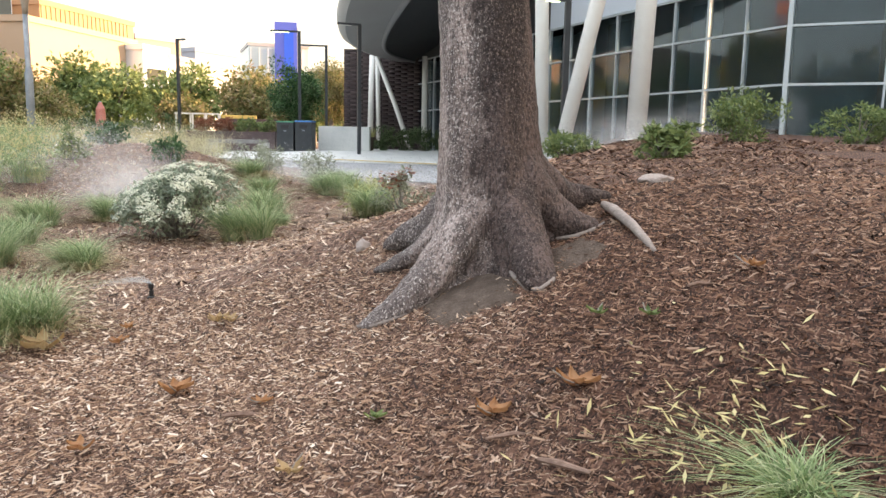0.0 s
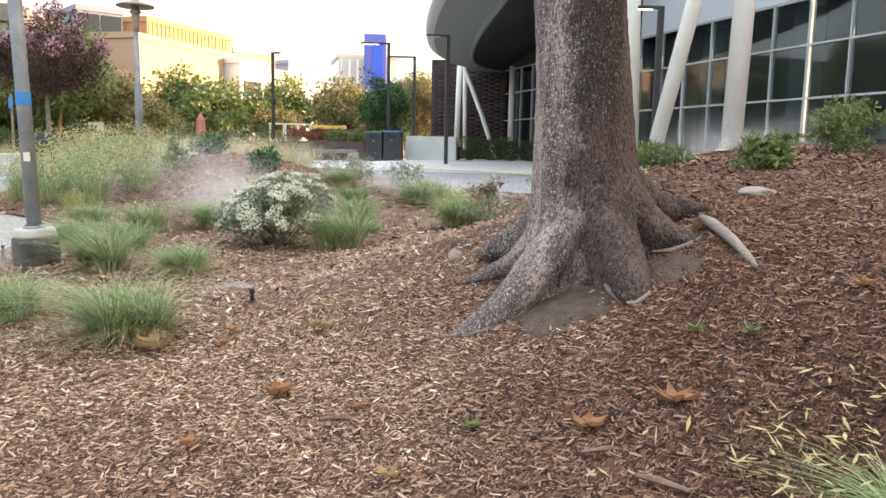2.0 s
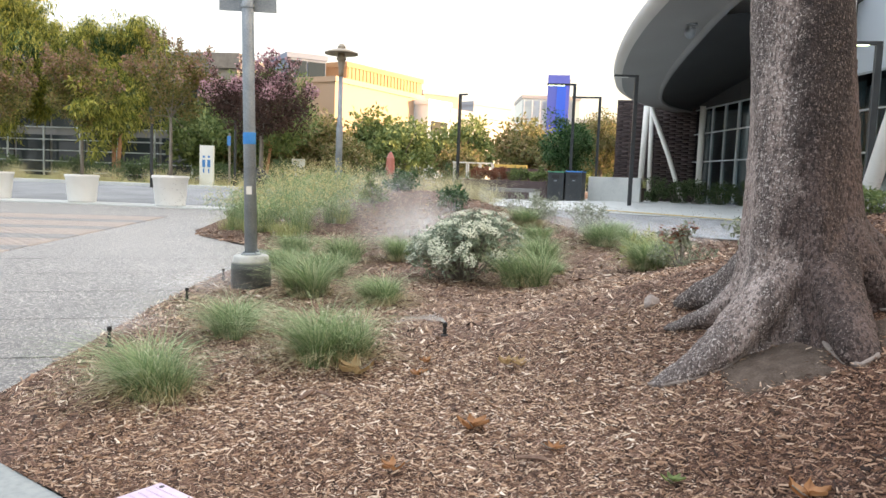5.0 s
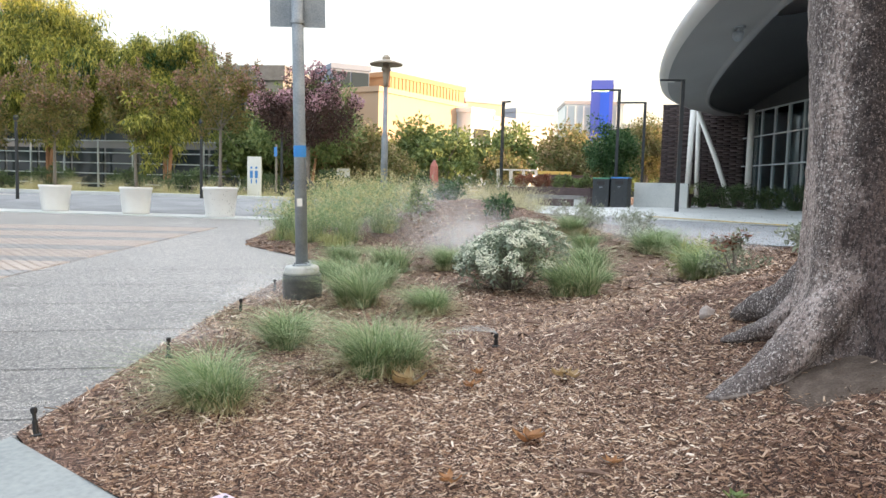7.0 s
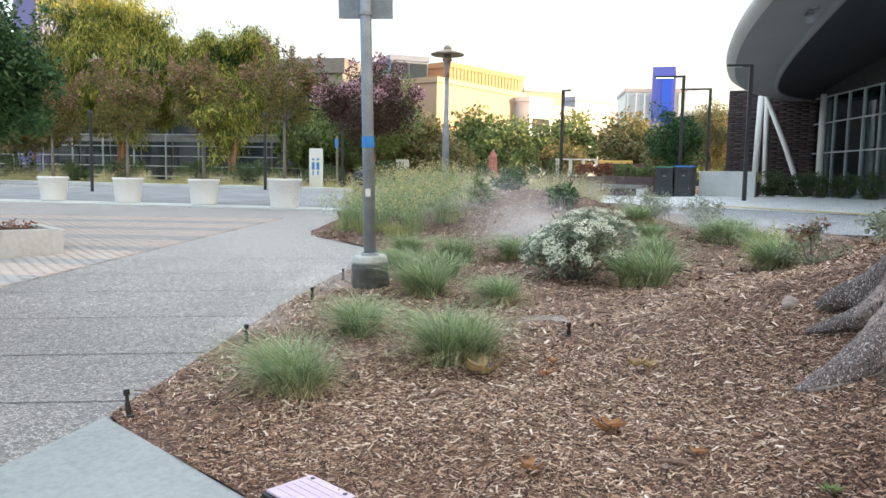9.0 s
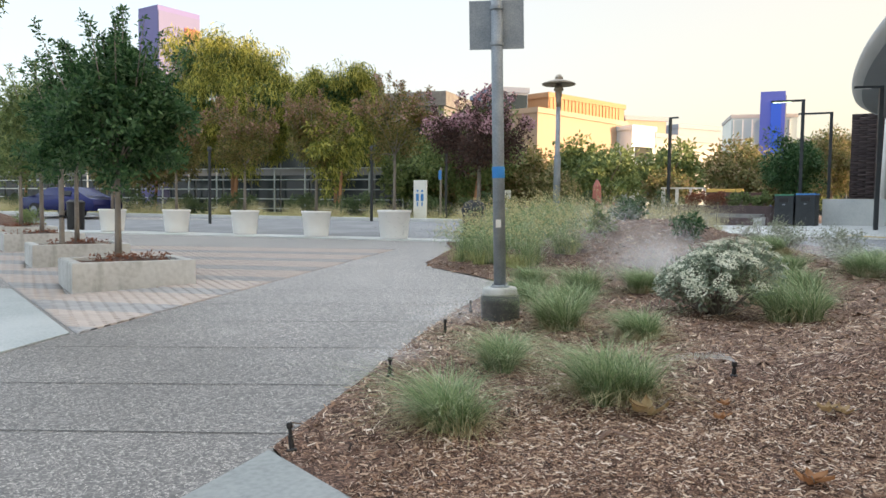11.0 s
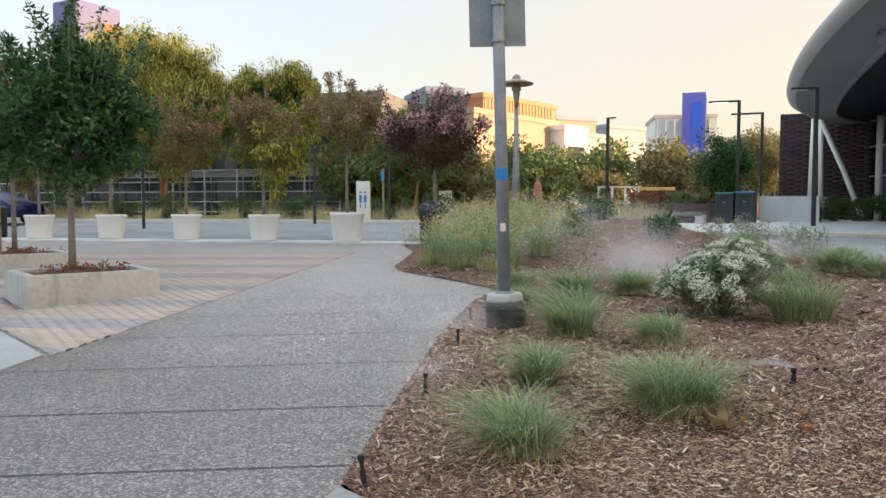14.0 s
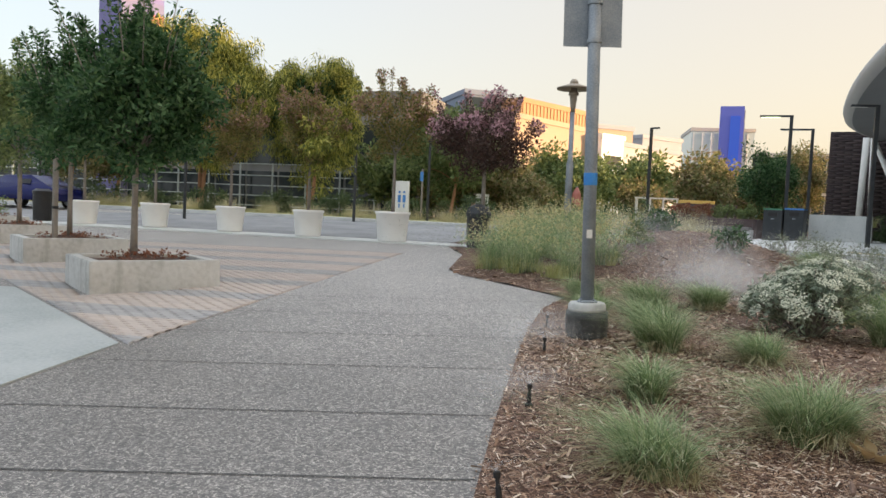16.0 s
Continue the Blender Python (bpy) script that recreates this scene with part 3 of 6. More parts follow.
# ---- plants ----
def blades(count, spread, height, width, lean, mat, name="tuft", droop=1.0, segs=4, wind=(0.0, 0.0)):
    """A tuft of arching blades rooted round the origin."""
    tufts = 7
    sub = rng.integers(0, tufts, count)
    ta, tr = rng.uniform(0, math.tau, tufts), spread * np.sqrt(rng.uniform(0, 1, tufts)) * 0.55
    ox, oy = (np.cos(ta) * tr)[sub], (np.sin(ta) * tr)[sub]
    ang = rng.uniform(0, math.tau, count)
    r0 = spread * np.sqrt(rng.uniform(0, 1, count)) * 0.28
    h = height * rng.uniform(0.4, 1.15, count) * rng.uniform(0.65, 1.15, tufts)[sub]
    swing, push = rng.uniform(0, math.tau, tufts)[sub], rng.uniform(0.0, 0.3, tufts)[sub]
    out = lean * rng.uniform(0.05, 1.0, count) * h
    side = ang + math.pi / 2 + rng.uniform(-0.5, 0.5, count)
    aim = ang + rng.uniform(-0.9, 0.9, count)
    vs = np.zeros((count, segs + 1, 2, 3))
    for k in range(segs + 1):
        u = k / segs
        x = ox + np.cos(ang) * r0 + np.cos(aim) * out * u ** 1.6 + (wind[0] + push * np.cos(swing)) * h * u ** 2
        y = oy + np.sin(ang) * r0 + np.sin(aim) * out * u ** 1.6 + (wind[1] + push * np.sin(swing)) * h * u ** 2
        z = h * (u - 0.5 * droop * u ** 2.3) - 0.03
        w = width * (1 - 0.85 * u) * 0.5
        for j, s in enumerate((-1, 1)):
            vs[:, k, j, 0], vs[:, k, j, 1], vs[:, k, j, 2] = x + s * w * np.cos(side), y + s * w * np.sin(side), z
    base = np.arange(count)[:, None, None] * (segs + 1) * 2 + np.arange(segs)[None, :, None] * 2
    q = base + np.array([0, 1, 3, 2])[None, None, :]
    return quick_mesh(name, vs, q, mat)


def leaf_cloud(centres, radii, per, length, width, mat, name="leaves", flat=0.0, hang=0.0):
    """Leaves scattered round many small clump centres."""
    c = np.repeat(np.asarray(centres, dtype=float), per, axis=0)
    rr = np.repeat(np.asarray(radii, dtype=float), per)
    n = len(c)
    d = rng.normal(0, 1, (n, 3))
    d /= np.linalg.norm(d, axis=1)[:, None] + 1e-9
    p = c + d * (rr * rng.uniform(0.15, 1.0, n) ** 0.6)[:, None]
    a = rng.normal(0, 1, (n, 3)) + d * 0.6
    a[:, 2] = a[:, 2] * (1 - flat) - hang * 2.4
    a /= np.linalg.norm(a, axis=1)[:, None] + 1e-9
    b = np.cross(a, rng.normal(0, 1, (n, 3)) + np.array([0, 0, flat * 6]))
    b /= np.linalg.norm(b, axis=1)[:, None] + 1e-9
    ln, wd = length * rng.uniform(0.6, 1.3, n), width * rng.uniform(0.7, 1.2, n)
    vs = np.stack([p, p + a * (ln * 0.45)[:, None] + b * (wd * 0.5)[:, None], p + a * ln[:, None], p + a * (ln * 0.45)[:, None] - b * (wd * 0.5)[:, None]], axis=1)
    q = np.arange(n * 4).reshape(-1, 4)
    return quick_mesh(name, vs, q, mat)


def crown_clumps(count, centre, size, seed, shell=0.45, taper=0.0):
    """Clump centres in a lumpy egg."""
    g = np.random.default_rng(seed)
    d = g.normal(0, 1, (count, 3))
    d /= np.linalg.norm(d, axis=1)[:, None]
    r = g.uniform(shell, 1.0, count) ** 0.7
    lump = 1 + 0.22 * np.sin(d[:, 0] * 4 + seed) * np.cos(d[:, 2] * 5 + seed * 2) + g.normal(0, 0.07, count)
    p = d * (r * lump)[:, None]
    p[:, :2] *= (1 - taper * np.clip(p[:, 2], -1, 1.2))[:, None]
    return p * np.array(size) + np.array(centre), p


def tree(name, label, at, trunk, crown_at, crown, leaf_mat, clumps=70, per=90, leaf=(0.12, 0.05), clump_r=0.38, bark=TWIG, blossom=None, seed=1, hang=0.0, lean=(0, 0), taper=0.0, stems=1, group="", shoots=0, inner=None):
    """A tree: trunk, limbs to its clumps, crown, and blossom where it has some."""
    root = thing(name, label, "tree", at, 0, group)
    bm = bmesh.new()
    g = np.random.default_rng(seed)
    cz = crown_at[2]
    fork = max(0.5, cz - crown[2] * 0.75)
    for s in range(stems):
        off = (0.0, 0.0) if stems == 1 else (0.35 * math.cos(s * 2.4), 0.35 * math.sin(s * 2.4))
        pts = [(off[0] * u * 0.4, off[1] * u * 0.4, -0.1) if u == 0 else (lean[0] * u + off[0] * (0.4 + u), lean[1] * u + off[1] * (0.4 + u), fork * u) for u in (0, 0.33, 0.66, 1)]
        tube(bm, pts, [trunk * 1.25, trunk, trunk * 0.92, trunk * 0.8], 10)
    centres, unit = crown_clumps(clumps, crown_at, crown, seed, taper=taper)
    for c in centres[:: max(1, clumps // 9)]:
        mid = (lean[0] + (c[0] - lean[0]) * 0.45, lean[1] + (c[1] - lean[1]) * 0.45, fork + (c[2] - fork) * 0.55)
        limb = tube(bmesh.new(), [(lean[0], lean[1], fork - 0.1), mid, tuple(c)], [trunk * 0.5, trunk * 0.3, trunk * 0.1], 6)
        part("limb", limb, bark, root, smooth=True)
    part("trunk", bm, bark, root, smooth=True)
    rad = clump_r * g.uniform(0.7, 1.3, clumps)
    piece("crown", leaf_cloud(centres, rad, per, leaf[0], leaf[1], leaf_mat, "crown", hang=hang), root)
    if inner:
        # core leaves in a darker leaf colour paint the shade inside the crown
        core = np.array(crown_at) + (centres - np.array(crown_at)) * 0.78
        piece("inner_crown", leaf_cloud(core[::2], rad[::2] * 0.9, per // 2, leaf[0], leaf[1] * 1.3, inner, "inner_crown", hang=hang), root, "inner foliage coloured dark green for the crown's shade")
    if shoots:
        line = []
        for k in range(shoots):
            a, w = g.uniform(0, math.tau), math.sqrt(g.uniform(0, 1)) * 0.85
            foot = Vector((crown_at[0] + crown[0] * w * math.cos(a), crown_at[1] + crown[1] * w * math.sin(a), cz + crown[2] * math.sqrt(max(0.0, 1 - w * w)) * 0.8))
            way = Vector((0.5 * w * math.cos(a), 0.5 * w * math.sin(a), 1)).normalized() * g.uniform(0.35, 0.95)
            part("shoot", tube(bmesh.new(), [tuple(foot - way * 0.3), tuple(foot + way)], [0.012, 0.004], 5), bark, root)
            line += [tuple(foot + way * u) for u in (0.0, 0.2, 0.4, 0.6, 0.8, 0.95)]
        piece("shoot_leaves", leaf_cloud(line, [0.13, 0.12, 0.11, 0.1, 0.08, 0.05] * shoots, 16, leaf[0] * 0.8, leaf[1] * 0.8, leaf_mat, "shoot_leaves"), root)["kind"] = "stuff"
        if blossom:
            piece("plume", leaf_cloud(line[5::6] + line[4::6], [0.1] * (2 * shoots), 14, 0.07, 0.05, blossom[0], "plume"), root, "faded pink flower plumes")["kind"] = "stuff"
    if blossom:
        top = unit[:, 2] > blossom[1]
        if top.any():
            piece("blossom", leaf_cloud(centres[top] * 1.0 + unit[top] * 0.12, rad[top] * 0.85, blossom[2], 0.09, 0.07, blossom[0], "blossom"), root, "clusters of small faded pink flowers")
    return root


def grass_clump(at, size, label, mats=(GRASS, DRY_GRASS), dense=620, dry=0.25, lean=0.95, wind=(-0.12, 0.0), group="ornamental grass clumps", segs=4):
    root = thing("grass_clump", label, "ornamental grass", (at[0], at[1], ground(*at)), rng.uniform(0, 6), group)
    piece("tuft", blades(int(dense), size * 0.5, size * 1.3, 0.0075, lean, mats[0], segs=segs, wind=wind), root)
    if dry:
        piece("dead_tuft", blades(int(dense * dry), size * 0.6, size * 0.75, 0.008, lean * 1.5, mats[1], "dead_tuft", 1.6, segs, wind=wind), root, "straw-coloured dead blades")
    return root


def shrub(name, label, at, size, mat, clumps=26, per=60, leaf=(0.07, 0.03), seed=3, top=None, stem=True, group="", flat=0.0):
    root = thing(name, label, "shrub", (at[0], at[1], ground(*at)), 0, group)
    centres, unit = crown_clumps(clumps, (0, 0, size[2] * 0.95), size, seed, 0.3)
    centres[:, 2] = np.maximum(centres[:, 2], size[2] * 0.12)
    bm = bmesh.new()
    for c in centres[::2]:
        tube(bm, [(c[0] * 0.1, c[1] * 0.1, -0.05), (c[0] * 0.5, c[1] * 0.5, c[2] * 0.6), tuple(c)], [0.012, 0.009, 0.004], 5)
    part("branchwork", bm, TWIG, root)
    piece("foliage", leaf_cloud(centres, [min(size) * 0.38] * clumps, per, leaf[0], leaf[1], mat, "foliage", flat=flat), root)
    if top:
        sel = unit[:, 2] > top[1]
        if sel.any():
            bloom = piece("bloom", leaf_cloud(centres[sel] + np.array([0, 0, size[2] * 0.14]), [min(size) * 0.3] * int(sel.sum()), top[2], 0.05, 0.045, top[0], "bloom", flat=0.7), root, "flat flower heads")
            bloom["kind"] = "stuff"
    return root


WORN_ROOT = material("worn_root", [(0.17, 0.14, 0.125), (0.3, 0.255, 0.23)], 14, 0.9, 0.5)
PALE_WOOD = material("bare_pale_wood", [(0.3, 0.25, 0.22), (0.45, 0.39, 0.35)], 8, 0.85, 0.4)


# ---- the great trunk with its roots ----
ROOTS = [
    ((0.14, 4.86, 0.44, 0.2, 0.22), (-0.03, 4.74, 0.2, 0.165, 0.19), (-0.22, 4.65, 0.07, 0.13, 0.12), (-0.4, 4.58, 0.02, 0.09, 0.065), (-0.53, 4.53, 0.0, 0.05, 0.03)),
    ((0.28, 4.8, 0.44, 0.16, 0.2), (0.335, 4.63, 0.22, 0.125, 0.16), (0.385, 4.48, 0.09, 0.115, 0.12), (0.41, 4.37, 0.03, 0.1, 0.07), (0.415, 4.33, 0.0, 0.06, 0.03)),
    ((0.4, 4.88, 0.35, 0.16, 0.2), (0.56, 4.87, 0.12, 0.13, 0.14), (0.7, 4.86, 0.03, 0.1, 0.07), (0.8, 4.86, 0.0, 0.06, 0.03)),
    ((0.04, 5.08, 0.3, 0.15, 0.2), (-0.2, 5.26, 0.12, 0.12, 0.13), (-0.37, 5.39, 0.05, 0.09, 0.08), (-0.46, 5.46, 0.02, 0.05, 0.04)),
    ((0.02, 4.98, 0.25, 0.15, 0.18), (-0.24, 5.08, 0.06, 0.12, 0.09), (-0.42, 5.15, 0.01, 0.08, 0.045), (-0.52, 5.19, 0.0, 0.04, 0.02)),
    ((0.42, 5.15, 0.3, 0.14, 0.2), (0.68, 5.25, 0.06, 0.1, 0.1), (0.95, 5.3, 0.01, 0.05, 0.035)),
]
ROOT_EDGES = [
    ((-0.54, 4.53, 0.02), (-0.46, 4.5, 0.01), (-0.33, 4.52, 0.005), (-0.16, 4.57, 0.01), (-0.03, 4.66, 0.04), (0.09, 4.72, 0.1)),
    ((0.23, 4.66, 0.07), (0.3, 4.5, 0.02), (0.35, 4.37, 0.01), (0.41, 4.31, 0.01), (0.48, 4.36, 0.01), (0.49, 4.5, 0.01), (0.47, 4.65, 0.05)),
    ((0.55, 4.76, 0.03), (0.65, 4.76, 0.01), (0.75, 4.79, 0.01), (0.83, 4.85, 0.01)),
]
SOIL_PATCHES = [(0.1, 4.5, 0.32, 0.24), (0.64, 4.58, 0.2, 0.17)]


def great_tree():
    cx, cy = 0.22, 4.95
    gz = ground(cx, cy)
    root = thing("tree", "large mottled grey-brown tree trunk with spreading buttress roots in mulch", "tree", (cx, cy, gz))
    lobes = [(math.atan2(-0.64, -0.76), 0.1, 0.3), (math.atan2(-0.78, 0.17), 0.1, 0.25), (-0.2, 0.1, 0.3), (2.2, 0.1, 0.3), (3.0, 0.1, 0.25), (1.0, 0.1, 0.3)]
    n, levels = 144, 64
    verts, faces = [], []
    for k in range(levels + 1):
        u = k / levels
        z = -0.3 + 5.8 * u ** 1.7
        for i in range(n):
            a = i * math.tau / n
            flare, buttress = 0.0, 0.0
            for at, reach, wide in lobes:
                d = (a - at + math.pi) % math.tau - math.pi
                w = math.exp(-(d / wide) ** 2)
                flare += reach * w * math.exp(-max(0, z + 0.02) / (0.14 + 0.13 * w))
                buttress += 0.04 * w * math.exp(-max(0, z) / 0.6)
            r = 0.275 - 0.016 * z + 0.035 * math.exp(-max(0, z + 0.05) / 0.4) + buttress + flare
            r += 0.012 * noise.noise((math.cos(a) * 3, math.sin(a) * 3, z * 1.5)) + 0.008 * noise.noise((math.cos(a) * 14, math.sin(a) * 14, z * 5))
            x, y = r * math.cos(a), r * math.sin(a)
            dz = (ground(cx + x, cy + y) - gz) * max(0.0, 1 - max(0, z + 0.1) / 0.8)
            lean = max(0, z)
            verts.append((x - 0.075 * lean, y + 0.02 * lean, z + dz))
        if k:
            for i in range(n):
                a, b = (k - 1) * n + i, (k - 1) * n + (i + 1) % n
                faces.append((a, b, b + n, a + n))
    faces += [tuple(range(n))[::-1], tuple(range(levels * n, levels * n + n))]
    # each root: x, y, height over the ground, half width, half height
    for path in ROOTS:
        k, m = 24, 18
        first = len(verts)
        for j in range(k + 1):
            u = j / k * (len(path) - 1)
            q = min(int(u), len(path) - 2)
            f = u - q
            x, y, h, rw, rh = (p + (o - p) * f for p, o in zip(path[q], path[q + 1]))
            d = Vector((path[q + 1][0] - path[q][0], path[q + 1][1] - path[q][1], 0)).normalized()
            for i in range(m):
                a = i * math.tau / m
                lump = 1 + 0.16 * noise.noise((x * 7, y * 7, a)) + 0.1 * noise.noise((x * 17, y * 17, a * 2))
                verts.append((x - cx - d.y * rw * lump * math.cos(a), y - cy + d.x * rw * lump * math.cos(a), ground(x, y) - gz + h + rh * lump * math.sin(a)))
            if j:
                for i in range(m):
                    a, b = first + (j - 1) * m + i, first + (j - 1) * m + (i + 1) % m
                    faces.append((a, b, b + m, a + m))
        faces += [tuple(range(first, first + m))[::-1], tuple(range(first + k * m, first + k * m + m))]
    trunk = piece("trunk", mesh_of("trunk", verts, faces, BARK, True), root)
    fuse = trunk.modifiers.new("fuse", "REMESH")
    fuse.mode, fuse.voxel_size, fuse.use_smooth_shade = "VOXEL", 0.017, True
    soften = trunk.modifiers.new("soften", "SMOOTH")
    soften.factor, soften.iterations = 0.5, 7
    for name, size, depth in (("bark_plates", 0.05, 0.012), ("bark_grain", 0.018, 0.006)):
        tex = bpy.data.textures.new(name, "CLOUDS")
        tex.noise_scale, tex.noise_depth = size, 2
        relief = trunk.modifiers.new(name, "DISPLACE")
        relief.texture, relief.strength, relief.texture_coords = tex, depth, "LOCAL"
    for edge in ROOT_EDGES:
        bm = bmesh.new()
        pts = [(x - cx, y - cy, ground(x, y) - gz + h) for x, y, h in edge]
        tube(bm, pts, [0.008] + [0.015] * (len(pts) - 2) + [0.006], 8)
        part("worn_edge", bm, WORN_ROOT, root, "pale worn edge of a root", smooth=True)
    bm = bmesh.new()
    tips = [(-1.9, 0.7, 8.2), (1.5, 0.4, 8.5), (-0.2, 2.0, 8.9), (-0.6, -1.6, 8.4), (1.2, 1.7, 8.8)]
    for t in tips:
        tube(bm, [(-0.41, 0.1, 5.3), (t[0] * 0.5 - 0.3, t[1] * 0.5, 6.6), t], [0.17, 0.11, 0.04], 8)
    part("crown_limb", bm, BARK, root, smooth=True)
    centres, unit = crown_clumps(80, (-0.3, 0.3, 8.6), (2.9, 2.9, 1.5), 11)
    piece("crown", leaf_cloud(centres, [0.5] * 80, 60, 0.16, 0.08, OLIVE_LEAF, "crown"), root)
    return root


great_tree()
LOOSE_ROOT = material("bare_grey_root", [(0.22, 0.185, 0.165), (0.38, 0.325, 0.295)], 10, 0.9, 0.5)
surface = thing("surface_root", "bare pale grey root lying loose on the mulch", "root", (0.92, 4.7, ground(0.92, 4.7)))
rise = [(x, y, ground(0.92 + x, 4.7 + y) - ground(0.92, 4.7) + h) for x, y, h in ((-0.06, 0.33, 0.05), (-0.03, 0.2, 0.055), (0.02, -0.05, 0.04), (0.05, -0.25, 0.02), (0.07, -0.36, 0.0))]
bm = tube(bmesh.new(), rise, [0.024, 0.031, 0.028, 0.021, 0.011], 12)
part("root", bm, LOOSE_ROOT, surface, smooth=True)


def patch(at, rx, ry, turn, lift=0.014):
    """Bare damp soil showing through the mulch."""
    verts, faces = [(at[0], at[1], ground(*at) + lift)], []
    n = 40
    for k in range(1, 7):
        for i in range(n):
            a = i * math.tau / n
            r = k / 6 * (1 + 0.22 * noise.noise((math.cos(a) * 1.5, math.sin(a) * 1.5, at[0])))
            x, y = rx * r * math.cos(a), ry * r * math.sin(a)
            x, y = at[0] + x * math.cos(turn) - y * math.sin(turn), at[1] + x * math.sin(turn) + y * math.cos(turn)
            verts.append((x, y, ground(x, y) + lift * (1.6 - 2.2 * (k / 6) ** 3) + 0.014 * noise.noise((x * 14, y * 14, 1))))
    for i in range(n):
        faces.append((0, 1 + i, 1 + (i + 1) % n))
    for k in range(5):
        for i in range(n):
            a, b = 1 + k * n + i, 1 + k * n + (i + 1) % n
            faces.append((a, a + n, b + n, b))
    return tagged(new("ground_soil", mesh_of("ground_soil", verts, faces, SOIL, True)), "bare damp brown soil between the tree's roots", "soil", kind="structure")


for px, py, rx, ry in SOIL_PATCHES:
    patch((px, py), rx, ry, 0.0, 0.012)

# grass clumps and shrubs of the bed
for x, y, size, dry in ((-3.45, 4.15, 0.46, 0.3), (-3.95, 5.65, 0.42, 0.12), (-2.8, 5.2, 0.56, 0.35), (-4.35, 7.5, 0.54, 0.15), (-3.4, 7.35, 0.42, 0.5), (-4.75, 8.6, 0.42, 0.15), (-5.2, 9.9, 0.5, 0.1), (-4.5, 10.4, 0.42, 0.4), (-2.3, 8.95, 0.6, 0.1), (-2.57, 11.0, 0.46, 0.3), (-3.0, 12.5, 0.42, 0.3), (-2.1, 13.5, 0.5, 0.5), (-1.96, 14.5, 0.5, 0.5), (-1.5, 13.2, 0.42, 0.5), (-0.97, 10.1, 0.5, 0.6), (-3.5, 13.7, 0.5, 0.5), (-6.2, 10.3, 0.45, 0.2), (-5.6, 8.95, 0.4, 0.1), (-2.9, 10.3, 0.25, 0.8), (-2.2, 10.1, 0.22, 0.9)):
    grass_clump((x, y), size * 1.14, "arching green ornamental grass with straw blades in mulch" if dry < 0.4 else "sparse yellowing ornamental grass in mulch", dense=1500 * (0.5 + size), dry=dry, lean=1.15, wind=(-0.2, -0.1))
for x, y, size in ((-7.0, 11.6, 0.75), (-7.9, 11.9, 0.8), (-8.6, 12.3, 0.75), (-7.6, 12.9, 0.9), (-8.5, 13.4, 0.9), (-6.6, 12.3, 0.6), (-9.2, 13.2, 0.7), (-9.0, 14.6, 0.9), (-8.0, 14.4, 0.85), (-7.4, 13.9, 0.75), (-9.6, 15.8, 0.9), (-8.6, 15.6, 0.8), (-10.4, 16.6, 0.9), (-9.4, 17.2, 0.85), (-8.2, 17.0, 0.8), (-6.9, 17.4, 0.7), (-10.9, 17.9, 0.8)):
    size *= 1.2
    root = grass_clump((x, y), size, "tall feathery yellow-green grass with seed heads", (GRASS, YELLOW_GRASS), 420, 0.7, 0.7, (-0.05, 0), "feathery grass thicket")
    pts = np.stack([rng.normal(0, size * 0.36, 70), rng.normal(0, size * 0.36, 70), rng.uniform(0.5, 1.0, 70) * size], axis=1)
    piece("inflorescence", leaf_cloud(pts, [0.07] * 70, 7, 0.05, 0.015, SEED, "inflorescence"), root, "tiny pale yellow seed heads")["kind"] = "stuff"
    piece("leaf_mass", leaf_cloud(pts * np.array([1, 1, 0.75]), [0.13] * 70, 8, 0.09, 0.014, GRASS, "leaf_mass"), root)["kind"] = "stuff"
grass_clump((1.0, 2.72), 0.2, "wet green grass clump with pale fallen petals", (GRASS, YELLOW_GRASS), 560, 0.5, 1.9)


